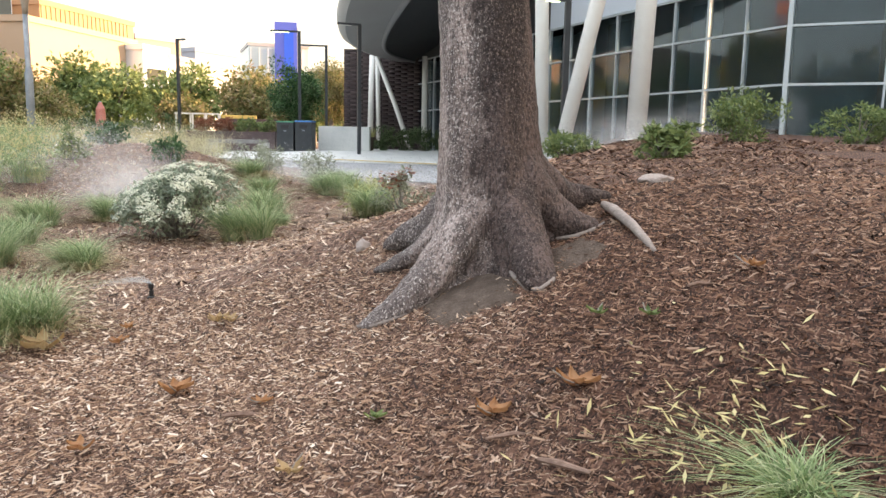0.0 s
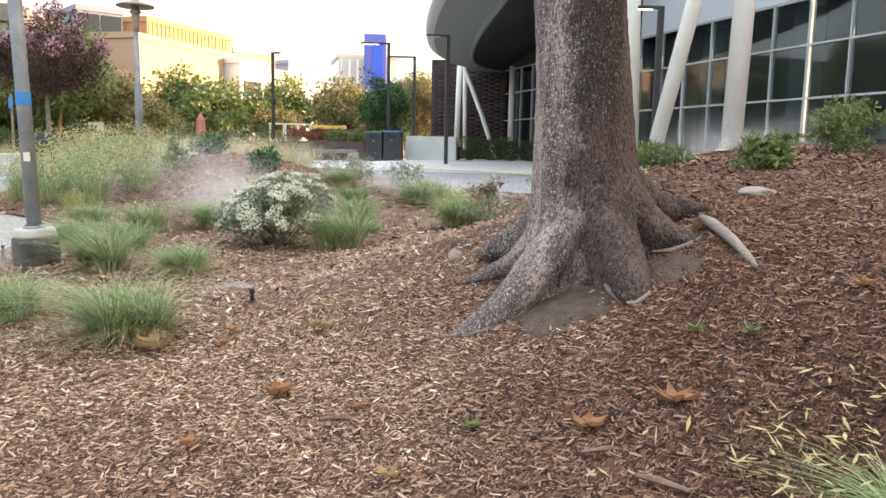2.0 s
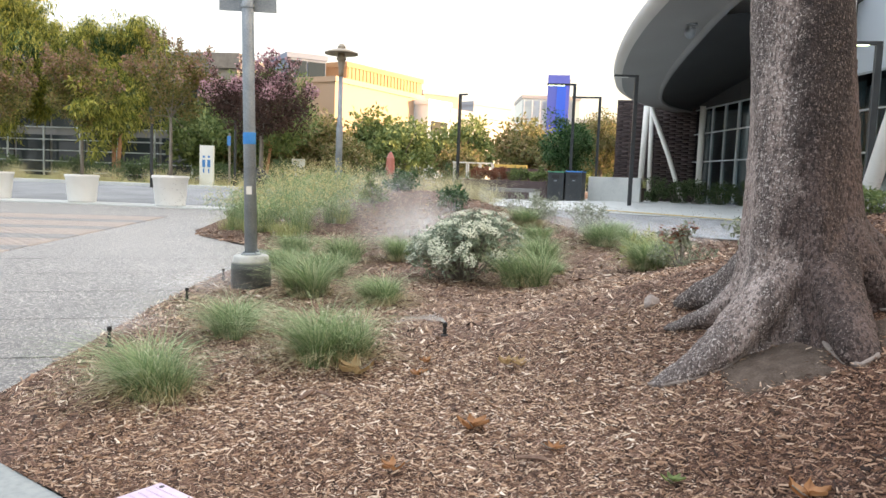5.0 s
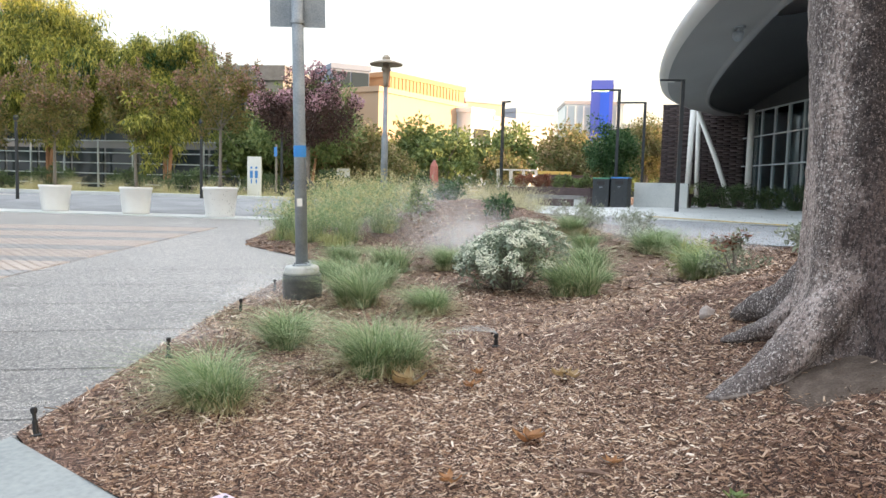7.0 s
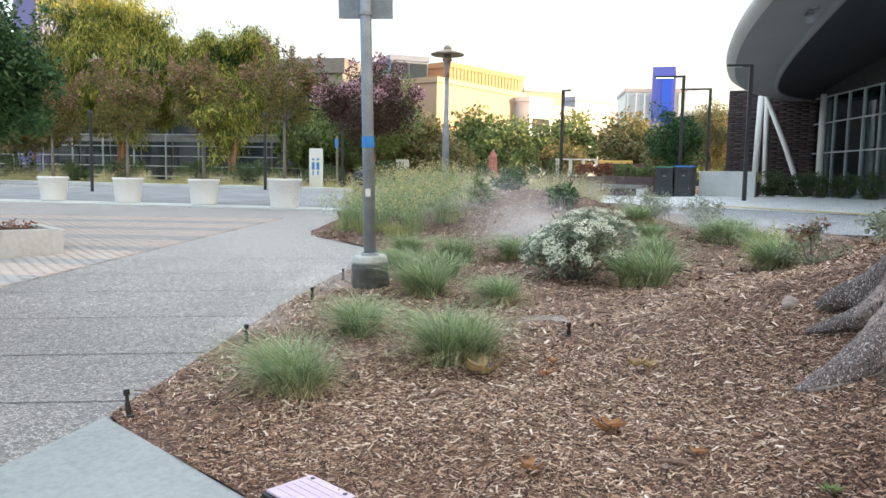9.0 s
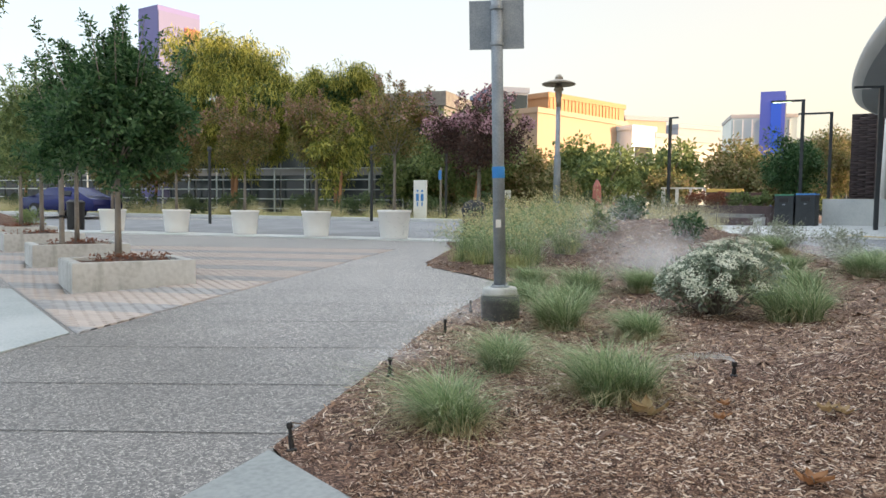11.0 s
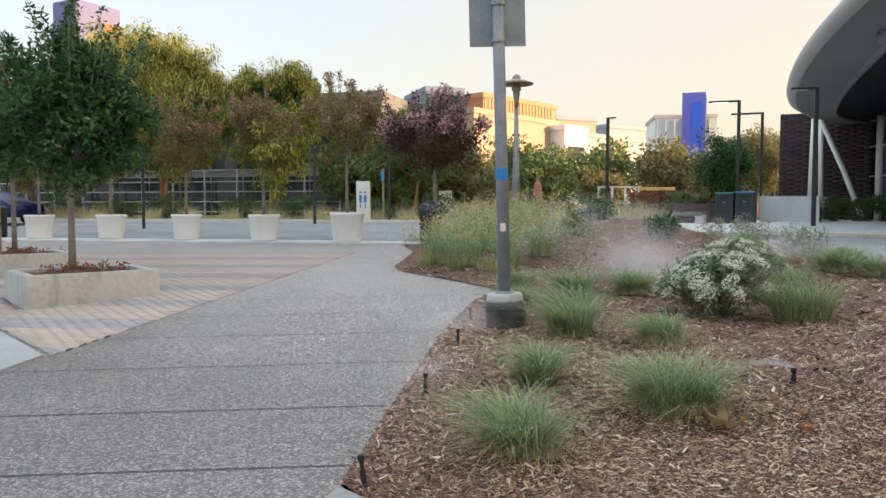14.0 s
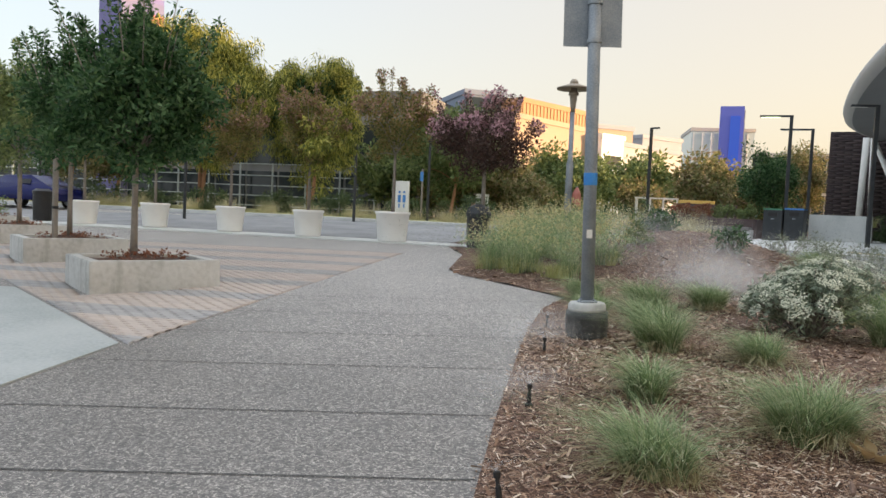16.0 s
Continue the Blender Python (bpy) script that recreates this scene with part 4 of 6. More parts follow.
def flower_bush():
    """Low dome of silver leaves with flat cream flower heads."""
    at = (-3.18, 9.25)
    root = thing("flowering_shrub", "silver-green shrub covered with flat cream flower heads", "shrub", (*at, ground(*at)))
    g = np.random.default_rng(8)
    heads, stems = [], bmesh.new()
    for i in range(210):
        a, r = g.uniform(0, math.tau), math.sqrt(g.uniform(0, 1))
        x, y = 0.76 * r * math.cos(a), 0.7 * r * math.sin(a)
        z = 0.14 + (0.66 + 0.24 * x) * math.sqrt(max(0, 1 - r * r)) + g.normal(0, 0.045) + 0.1 * max(0, x)
        heads.append((x, y, z))
        if i % 3 == 0:
            tube(stems, [(x * 0.15, y * 0.15, -0.03), (x * 0.6, y * 0.6, z * 0.6), (x, y, z - 0.02)], [0.01, 0.008, 0.004], 5)
    part("branchwork", stems, TWIG, root)
    inner = np.array(heads) * np.array([0.93, 0.93, 0.88])
    piece("foliage", leaf_cloud(inner, [0.09] * 210, 18, 0.075, 0.028, SILVER_LEAF, "foliage"), root)
    # darker leaves at the heart stand in for the bush's inner shade
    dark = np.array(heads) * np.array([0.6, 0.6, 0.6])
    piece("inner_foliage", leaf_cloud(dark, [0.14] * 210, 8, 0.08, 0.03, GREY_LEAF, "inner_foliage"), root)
    petals = 44
    c = np.repeat(np.array(heads), petals, axis=0)
    out = c * np.array([1.0, 1.0, 1.1]) + np.array([0, 0, 0.25])
    out /= np.linalg.norm(out, axis=1)[:, None]
    e1 = np.cross(out, np.array([0.3, 0.2, 1.0]))
    e1 /= np.linalg.norm(e1, axis=1)[:, None]
    e2 = np.cross(out, e1)
    q, r = g.uniform(0, math.tau, len(c)), 0.078 * np.sqrt(g.uniform(0, 1, len(c)))
    p = c + e1 * (r * np.cos(q))[:, None] + e2 * (r * np.sin(q))[:, None] + out * (0.03 - r * 0.2 + g.normal(0, 0.004, len(c)))[:, None]
    s = g.uniform(0.006, 0.012, len(c))[:, None]
    vs = np.stack([p + e1 * s, p + e2 * s, p - e1 * s, p - e2 * s], 1)
    piece("bloom", quick_mesh("bloom", vs, np.arange(len(c) * 4), CREAM_FLOWER), root, "flat cream flower heads")
    return root


flower_bush()
shrub("shrub", "low evergreen shrub on the mulch mound", (-6.3, 14.4), (0.34, 0.34, 0.2), GREEN_LEAF, 26, 60, seed=4, leaf=(0.1, 0.03))
shrub("shrub", "small spiky green shrub on the mulch mound", (-6.3, 13.15), (0.25, 0.25, 0.22), MID_LEAF, 20, 40, seed=5, leaf=(0.11, 0.025))
shrub("shrub", "small dark green shrub beside the mound", (-4.75, 13.2), (0.25, 0.25, 0.22), GREEN_LEAF, 20, 44, seed=6, leaf=(0.1, 0.025))
for i, (x, y, w) in enumerate(((-2.95, 16.4, 0.42), (-3.5, 14.9, 0.34), (-4.2, 16.2, 0.45), (-2.6, 15.3, 0.3))):
    shrub("lavender_shrub", "wispy grey lavender shrub by the drive", (x, y), (w, w, 0.3), GREY_LEAF, 22, 45, (0.09, 0.014), seed=20 + i, group="lavender shrubs")
shrub("shrub", "rust-tinged grey-green shrub beside the tree", (-0.62, 9.6), (0.4, 0.38, 0.24), GREY_LEAF, 22, 40, (0.06, 0.022), seed=9, top=(RUST_LEAF, 0.2, 30))
shrub("shrub", "straw-tinted grassy shrub beside the tree", (-1.1, 10.7), (0.45, 0.4, 0.26), YELLOW_GRASS, 24, 60, (0.1, 0.014), seed=10)
shrub("shrub", "green shrub with reddish tips beside the drive", (0.25, 10.8), (0.4, 0.4, 0.3), GREY_LEAF, 24, 40, seed=12, top=(RUST_LEAF, 0.4, 20))
shrub("shrub", "round glossy green shrub on the mulch mound", (1.98, 7.85), (0.28, 0.24, 0.17), MID_LEAF, 24, 34, (0.085, 0.035), seed=13, top=(MID_LEAF, 0.0, 30))
shrub("shrub", "bushy green shrub before the glass wall", (4.3, 12.0), (0.55, 0.5, 0.38), MID_LEAF, 32, 80, (0.08, 0.03), seed=14)
shrub("shrub", "pale green shrub before the glass wall", (6.2, 12.2), (0.65, 0.5, 0.3), MID_LEAF, 30, 70, (0.08, 0.03), seed=15)
shrub("shrub", "spiky green shrub before the glass wall", (6.6, 11.2), (0.45, 0.4, 0.3), GREY_LEAF, 26, 60, (0.1, 0.03), seed=16)
shrub("shrub", "low green shrubs at the slanted column's foot", (1.9, 13.2), (0.6, 0.4, 0.22), MID_LEAF, 28, 60, (0.08, 0.03), seed=17)

# rocks, valve box, sprinklers


def rock(at, size, label, seed):
    bm = bmesh.new()
    bmesh.ops.create_icosphere(bm, subdivisions=3, radius=1)
    for v in bm.verts:
        v.co *= 1 + 0.3 * noise.noise(v.co * 1.3 + Vector((seed, 0, 0)))
        v.co = Vector((v.co.x * size[0], v.co.y * size[1], v.co.z * size[2]))
    bmesh.ops.translate(bm, verts=list(bm.verts), vec=(at[0], at[1], ground(*at) + size[2] * 0.4))
    return tagged(part("stone", bm, ROCK, None), label, "stone")


rock((-0.63, 5.57), (0.05, 0.05, 0.05), "small pale stone on the mulch", 1)
rock((1.31, 5.58), (0.12, 0.08, 0.04), "flat buff stone half sunk in mulch", 4)
rock((7.0, 11.0), (0.2, 0.15, 0.12), "buff boulder on the mulch mound", 7)


def valve_box(x, y):
    z = ground(x, y)
    root = thing("valve_box", "lilac plastic irrigation valve box lid, wet, set in mulch", "valve box", (x, y, z), -16)
    part("body", block((0.36, 0.28, 0.06), (0, 0, -0.03)), BLACK_PLASTIC, root, bevel=0.006)
    part("lid", block((0.33, 0.25, 0.014), (0, 0, 0.031)), LILAC, root, "wet lilac lid", bevel=0.005)
    for x_ in (-0.12, 0.12):
        part("lifting_hole", lathe([(0.012, 0.0445), (0.012, 0.0465)], 12, (x_, 0.1, 0)), BLACK_PLASTIC, root)
    for i in range(5):
        part("rib", block((0.28, 0.006, 0.003), (0, -0.08 + 0.04 * i, 0.0455)), LILAC, root)


valve_box(-2.4, 2.95)


def sprinkler(x, y, height, spray, heading, fan=1.2, reach=0.6):
    z = ground(x, y)
    root = thing("sprinkler", "black pop-up irrigation sprinkler at the bed's edge", "sprinkler", (x, y, z), 0, "pop-up sprinklers")
    part("riser", lathe([(0.016, -0.05), (0.016, height * 0.55), (0.011, height * 0.56), (0.011, height - 0.03)], 12), BLACK_PLASTIC, root)
    part("collar", lathe([(0.03, -0.02), (0.03, 0.008), (0.022, 0.014)], 14), BLACK_PLASTIC, root)
    part("nozzle", lathe([(0.017, height - 0.03), (0.019, height - 0.02), (0.019, height), (0.012, height + 0.006)], 12), BLACK_PLASTIC, root)
    if spray:
        g = np.random.default_rng(int(abs(x * 100)))
        u = g.uniform(0, 1, spray) ** 1.3
        a = heading + g.uniform(-fan, fan, spray)
        r = reach * u
        p = np.stack([np.cos(a) * r, np.sin(a) * r, height + 0.01 + 0.1 * u * reach - 0.2 * u ** 2 * reach + g.normal(0, 0.012, spray) * (0.2 + u)], axis=1)
        s = 0.002 * g.uniform(0.4, 1.2, spray)
        o = np.array([[1, 0, -0.7], [-1, 0, -0.7], [0, 1, 0.7], [0, -1, 0.7]])
        vs = p[:, None, :] + o[None] * s[:, None, None]
        k = np.arange(spray) * 4
        q = np.stack([np.stack([k, k + 1, k + 2, k + 3], 1), np.stack([k + 1, k, k + 3, k + 2], 1)], 1)
        piece("spray", quick_mesh("spray", vs, q, DROPLET), root, "fine fan of water droplets")["kind"] = "stuff"
    return root


sprinkler(-4.03, 3.32, 0.16, 500, 2.4, 0.8, 0.5).rotation_euler = (radians(-4), radians(-12), 0)
sprinkler(-4.63, 4.97, 0.15, 700, 2.2, 0.9, 0.5)
sprinkler(-5.22, 6.6, 0.15, 700, 2.2, 0.9, 0.6)
sprinkler(-5.75, 7.9, 0.13, 500, 2.0, 0.8, 0.5)
sprinkler(-2.15, 5.78, 0.1, 2400, 2.7, 0.6, 0.45)
sprinkler(-6.2, 14.0, 0.12, 700, 1.2, 3.1, 1.2)


# ---- light pole at the bed's edge ----
def sign_pole():
    x, y = -5.2, 7.68
    z = ground(x, y)
    root = thing("sign_pole", "grey steel pole on a round concrete footing with a sign", "sign pole", (x, y, z), 32)
    root.matrix_basis = Matrix.Translation((x, y, z)) @ Matrix.Rotation(radians(1.6), 4, (0.5, -0.86, 0)) @ pose(0, 0, 0, 0, 0, 32)
    part("footing", lathe([(0.21, -0.2), (0.222, 0.0), (0.224, 0.2), (0.222, 0.27)], 40), WET_CONCRETE, root, "dark wet concrete footing", True)
    part("cap", lathe([(0.205, 0.27), (0.2, 0.3), (0.196, 0.345), (0.18, 0.362), (0.1, 0.366)], 40), OLD_CONCRETE, root, "pale concrete cap", True)
    part("base_plate", lathe([(0.11, 0.36), (0.11, 0.378), (0.08, 0.392)], 24), STEEL, root)
    for i in range(4):
        a = i * math.tau / 4 + 0.6
        part("bolt", lathe([(0.012, 0.375), (0.012, 0.405), (0.006, 0.41)], 8, (0.093 * math.cos(a), 0.093 * math.sin(a), 0)), STEEL, root)
    part("pole", lathe([(0.07, 0.38), (0.067, 2.0), (0.062, 6.0)], 28), STEEL, root, smooth=True)
    part("band", lathe([(0.071, 1.61), (0.0715, 1.615), (0.0715, 1.735), (0.071, 1.74)], 28), BLUE_TAPE, root, "blue tape band", True)
    part("sticker", block((0.06, 0.004, 0.09), (-0.01, -0.071, 1.05)), WHITE_PAINT, root, "torn white sticker")
    bm = block((0.62, 0.006, 0.55), (0, 0.09, 3.08))
    part("sign_plate", bm, STEEL, root, "back of a square grey metal sign", bevel=0.002)
    for zz in (3.1, 3.5):
        part("clamp", lathe([(0.078, zz), (0.078, zz + 0.04)], 20), STEEL, root)
    return root


sign_pole()


# ---- concrete planters with trees ----
def planter(x, y, turn, group="concrete tree planters"):
    z = ground(x, y) - 0.02
    root = thing("concrete_planter", "low square board-marked concrete planter with dark water stains", "planter", (x, y, z), turn, group)
    L, W, h, t = 1.8, 1.4, 0.42, 0.16
    bm = bmesh.new()
    outer = [(-L / 2, -W / 2), (L / 2, -W / 2), (L / 2, W / 2), (-L / 2, W / 2)]
    inner = [(-L / 2 + t, -W / 2 + t), (L / 2 - t, -W / 2 + t), (L / 2 - t, W / 2 - t), (-L / 2 + t, W / 2 - t)]
    rings = [[bm.verts.new((a, b, zz)) for a, b in ring] for ring, zz in ((outer, -0.1), (outer, h), (inner, h), (inner, 0.1))]
    for a, b in zip(rings, rings[1:]):
        for i in range(4):
            bm.faces.new((a[i], a[(i + 1) % 4], b[(i + 1) % 4], b[i]))
    bm.normal_update()
    bmesh.ops.bevel(bm, geom=[e for e in bm.edges if e.calc_face_angle(0) > 0.5], offset=0.012, segments=2, affect="EDGES")
    part("shell", bm, OLD_CONCRETE, root)
    bm = bmesh.new()
    bmesh.ops.create_grid(bm, x_segments=14, y_segments=12, size=1, matrix=Matrix.Diagonal((L / 2 - t, W / 2 - t, 1, 1)))
    for v in bm.verts:
        v.co.z = h - 0.05 + 0.09 * math.exp(-(v.co.x ** 2 + v.co.y ** 2) / 0.15) + 0.02 * noise.noise(v.co * 5)
    part("mulch", bm, MULCH, root, "mulch and fallen leaves")
    pts = [(rng.normal(0, 0.3), rng.normal(0, 0.22), h + 0.03) for _ in range(40)]
    piece("litter", leaf_cloud(pts, [0.05] * 40, 8, 0.06, 0.03, RUST_LEAF, "litter"), root)["kind"] = "stuff"
    return root


PLANTERS = [(-11.9, 7.2), (-16.0, 8.65), (-20.2, 10.05), (-24.2, 11.45)]
for i, (x, y) in enumerate(PLANTERS):
    planter(x, y, 69.6)
tree("tree", "young broadleaf tree with a dense deep green crown in a planter", (-12.05, 7.15, ground(-12.05, 7.15) + 0.36), 0.05, (0.0, 0.05, 2.35), (0.98, 0.98, 1.05), GREEN_LEAF, 120, 170, (0.12, 0.045), 0.24, seed=31, taper=0.45, shoots=26, group="planter trees")
tree("tree", "young dark green tree in a concrete planter", (-16.0, 8.65, ground(-16.0, 8.65) + 0.36), 0.045, (0, 0.0, 2.5), (0.9, 0.9, 1.0), GREEN_LEAF, 75, 110, (0.12, 0.045), 0.28, seed=32, taper=0.35, shoots=14, group="planter trees")
tree("tree", "young olive green tree in a concrete planter", (-20.2, 10.05, ground(-20.2, 10.05) + 0.36), 0.05, (0, 0.0, 2.7), (1.05, 1.05, 1.2), MID_LEAF, 70, 100, (0.14, 0.05), 0.32, seed=33, taper=0.3, shoots=8, group="planter trees")
tree("tree", "young olive green tree in a concrete planter", (-24.2, 11.45, ground(-24.2, 11.45) + 0.36), 0.05, (0, 0.0, 2.7), (1.05, 1.05, 1.2), MID_LEAF, 70, 100, (0.14, 0.05), 0.32, seed=34, taper=0.3, shoots=8, group="planter trees")
verts, faces = [], []
for k in range(9):
    for i in range(32):
        a, r = i * math.tau / 32, k / 8 * (1 + 0.15 * noise.noise((math.cos(i * math.tau / 32), math.sin(i * math.tau / 32), 4.0)))
        x, y = -30.0 + 2.3 * r * math.cos(a), 13.0 + 1.7 * r * math.sin(a)
        verts.append((x, y, ground(x, y) - 0.04 + 0.78 * math.cos(min(1.0, r) * math.pi / 2) ** 1.4 + 0.04 * noise.noise((x * 2, y * 2, 0))))
        if k:
            p, q = (k - 1) * 32 + i, (k - 1) * 32 + (i + 1) % 32
            faces.append((p, q, q + 32, p + 32))
tagged(new("ground_mound", mesh_of("ground_mound", verts, faces, MULCH, True)), "low brown mulch mound beyond the planters", "mulch bed", kind="structure")
for i, (x, y) in enumerate(((-31.2, 13.7), (-30.0, 14.2), (-28.7, 14.0))):
    shrub("shrub", "low pale green shrub behind the mulch mound", (x, y), (0.5, 0.45, 0.4), MID_LEAF, 22, 44, (0.09, 0.035), seed=160 + i)
stake = thing("tree_stake", "round timber stake in a concrete planter", "stake", (-15.75, 8.2, ground(-15.75, 8.2) + 0.2))
part("post", lathe([(0.05, 0), (0.05, 1.9), (0.02, 1.93)], 12), TWIG, stake)
part("tie", lathe([(0.055, 0.75), (0.055, 0.8)], 12), BLACK_PLASTIC, stake)


# ---- white pots with crape myrtles ----
def pot(x, y, scale=1.0):
    z = ground(x, y) + 0.02
    root = thing("plant_pot", "large tapered white pot holding a small tree", "pot", (x, y, z), 0, "white tree pots")
    s = scale
    part("shell", lathe([(0.36 * s, 0.0), (0.37 * s, 0.03), (0.435 * s, 0.68 * s), (0.46 * s, 0.7 * s), (0.46 * s, 0.76 * s), (0.42 * s, 0.765 * s), (0.4 * s, 0.7 * s)], 40), POT_WHITE, root, smooth=True)
    part("soil", lathe([(0.39 * s, 0.66 * s), (0.4 * s, 0.71 * s), (0.1, 0.73 * s)], 24), SOIL, root)
    return root


POTS = [(-25.2, 15.0), (-22.7, 15.8), (-19.95, 16.4), (-17.2, 16.85), (-14.5, 17.3)]
CROWNS = [((0.8, 0.8, 0.75), 3.9), ((0.85, 0.85, 0.8), 3.9), ((0.95, 0.95, 0.9), 3.95), ((1.0, 1.0, 0.85), 3.95), ((1.0, 1.0, 0.95), 4.25)]
for i, (x, y) in enumerate(POTS):
    pot(x, y, 1.0 if i < 4 else 1.08)
    myrtle = tree("crape_myrtle", "small crape myrtle with olive leaves and faded pink flower tips" if i != 3 else "small crape myrtle with olive and bright yellow-green leaves", (x, y, ground(x, y) + 0.7), 0.045, (0.05, 0.0, CROWNS[i][1] - 1.7), CROWNS[i][0], MYRTLE_LEAF, 44, 170, (0.1, 0.04), 0.28, taper=-0.25, shoots=16, blossom=(PINK_TIP, 0.15, 50), seed=40 + i, group="crape myrtles in pots")
    if i == 3:
        drape = [(0.55 + rng.normal(0, 0.32), rng.normal(0, 0.5), 2.0 + rng.normal(0, 0.45)) for _ in range(26)]
        piece("drooping_foliage", leaf_cloud(drape, [0.26] * 26, 90, 0.2, 0.05, YELLOW_LEAF, "drooping_foliage", hang=0.7), myrtle, "bright yellow-green drooping leaves")

# ---- trees across the street ----
tree("crape_myrtle", "crape myrtle with maroon foliage and dusty pink flowers", (-11.95, 17.85, ground(-11.95, 17.85)), 0.06, (0.0, 0, 2.85), (1.28, 1.25, 0.85), MAROON_LEAF, 66, 170, (0.09, 0.045), 0.33, taper=-0.35, blossom=(BLOSSOM, 0.1, 110), seed=51, shoots=10)
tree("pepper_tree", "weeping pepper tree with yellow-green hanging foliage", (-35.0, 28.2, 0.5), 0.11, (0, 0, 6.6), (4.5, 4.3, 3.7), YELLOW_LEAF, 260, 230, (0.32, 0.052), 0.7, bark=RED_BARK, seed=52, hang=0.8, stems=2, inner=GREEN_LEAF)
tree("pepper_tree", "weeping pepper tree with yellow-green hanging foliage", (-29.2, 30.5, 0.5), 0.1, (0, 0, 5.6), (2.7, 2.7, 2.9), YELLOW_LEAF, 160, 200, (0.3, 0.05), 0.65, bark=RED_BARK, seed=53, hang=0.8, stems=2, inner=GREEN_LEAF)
for i, (x, y, w, zc, mat) in enumerate(((-45, 27, 3.0, 4.6, OLIVE_LEAF), (-22.0, 33, 2.6, 4.0, MID_LEAF), (-50, 24, 3.2, 4.6, MID_LEAF), (-38.5, 25.5, 2.2, 3.6, OLIVE_LEAF))):
    tree("tree", "leafy olive-green street tree on the verge", (x, y, 0.5), 0.085, (0, 0, zc), (w, w, w * 0.8), mat, 110, 130, (0.24, 0.1), 0.6, bark=RED_BARK, seed=60 + i, group="verge trees", lean=(0.4, 0))
master = tree("tree", "leafy green tree in a row beyond the lawn", (-21.5, 38, 0.75), 0.12, (0, 0, 2.5), (1.7, 1.7, 1.5), OLIVE_LEAF, 70, 70, (0.29, 0.14), 0.6, seed=71, group="distant tree row")
master2 = tree("tree", "leafy olive tree in a row beyond the lawn", (-18.0, 41, 0.75), 0.12, (0, 0, 2.4), (1.8, 1.7, 1.4), MID_LEAF, 70, 70, (0.29, 0.14), 0.6, seed=72, group="distant tree row")
for i, (x, y, s) in enumerate(((-24.5, 36, 1.0), (-27.5, 35.5, 1.2), (-16.4, 47, 0.8), (-20.2, 43, 1.2), (-12.8, 52, 1.1), (-17.2, 49, 1.25), (-10.6, 50.5, 0.9), (-23.0, 41.5, 0.9), (-14.0, 54, 1.35), (-9.0, 51, 1.2), (-19.0, 36.5, 0.7), (-26.0, 39.5, 1.35))):
    c = copy_thing((master, master2)[i % 2], pose(x, y, 0.55, 0, 0, 70 * i))
    c.scale = (s, s, s)
for i, (x, y, s) in enumerate(((-14, -16, 1.6), (-6, -19, 1.9), (2, -15, 1.7), (9, -18, 2.0), (16, -13, 1.8), (22, -17, 2.0), (27, -9, 1.8))):
    c = copy_thing(master, pose(x, y, -0.3, 0, 0, 50 * i))
    c.scale = (s, s, s)
tree("tree", "dark leafy tree beside the brick wall", (-7.6, 38.5, 0.9), 0.12, (0, 0, 2.6), (1.4, 1.4, 1.35), GREEN_LEAF, 90, 130, (0.15, 0.07), 0.45, seed=73)
tree("tree", "tall olive-green tree beside the brick wall", (-6.8, 44, 0.9), 0.14, (0, 0, 2.9), (1.2, 1.2, 1.6), OLIVE_LEAF, 90, 130, (0.16, 0.07), 0.5, seed=74)
tree("tree", "overhanging leafy tree at the plaza's side", (-14.2, 4.4, -0.05), 0.1, (0.85, 0.75, 5.0), (0.8, 0.8, 0.75), MID_LEAF, 70, 110, (0.12, 0.04), 0.32, seed=75)

STRAW = leaf_material("pale_straw", [(0.4, 0.36, 0.2), (0.55, 0.5, 0.3), (0.68, 0.62, 0.42)])
# verge planting
for i in range(64):
    s = -44 + i * 0.82 + rng.uniform(-0.6, 0.6)
    x, y = along(s, 9.35 + rng.uniform(0, 2.2))
    grass_clump((x, y), rng.uniform(0.95, 1.35), "pale feathery grass along the street verge", (STRAW, YELLOW_GRASS), 240, 0.4, 0.9, (0, 0), "verge grasses", 2)
for i in range(15):
    x, y = along(-42 + i * 3.4, 12.8 + rng.uniform(-0.5, 0.8))
    shrub("hedge_shrub", "rounded dark green shrub along the street verge", (x, y), (1.75, 0.9, 0.62), HEDGE, 36, 70, (0.12, 0.06), seed=100 + i, group="verge hedge")
for i in range(40):
    x, y = -13.4 + i * 0.155 + rng.uniform(-0.4, 0.4), 22.6 + rng.uniform(-1.0, 3.2)
    grass_clump((x, y), rng.uniform(1.2, 1.7), "pale straw-green meadow grass behind the mound", (STRAW, YELLOW_GRASS), 200, 0.5, 0.7, (0, 0), "meadow grasses", 2)


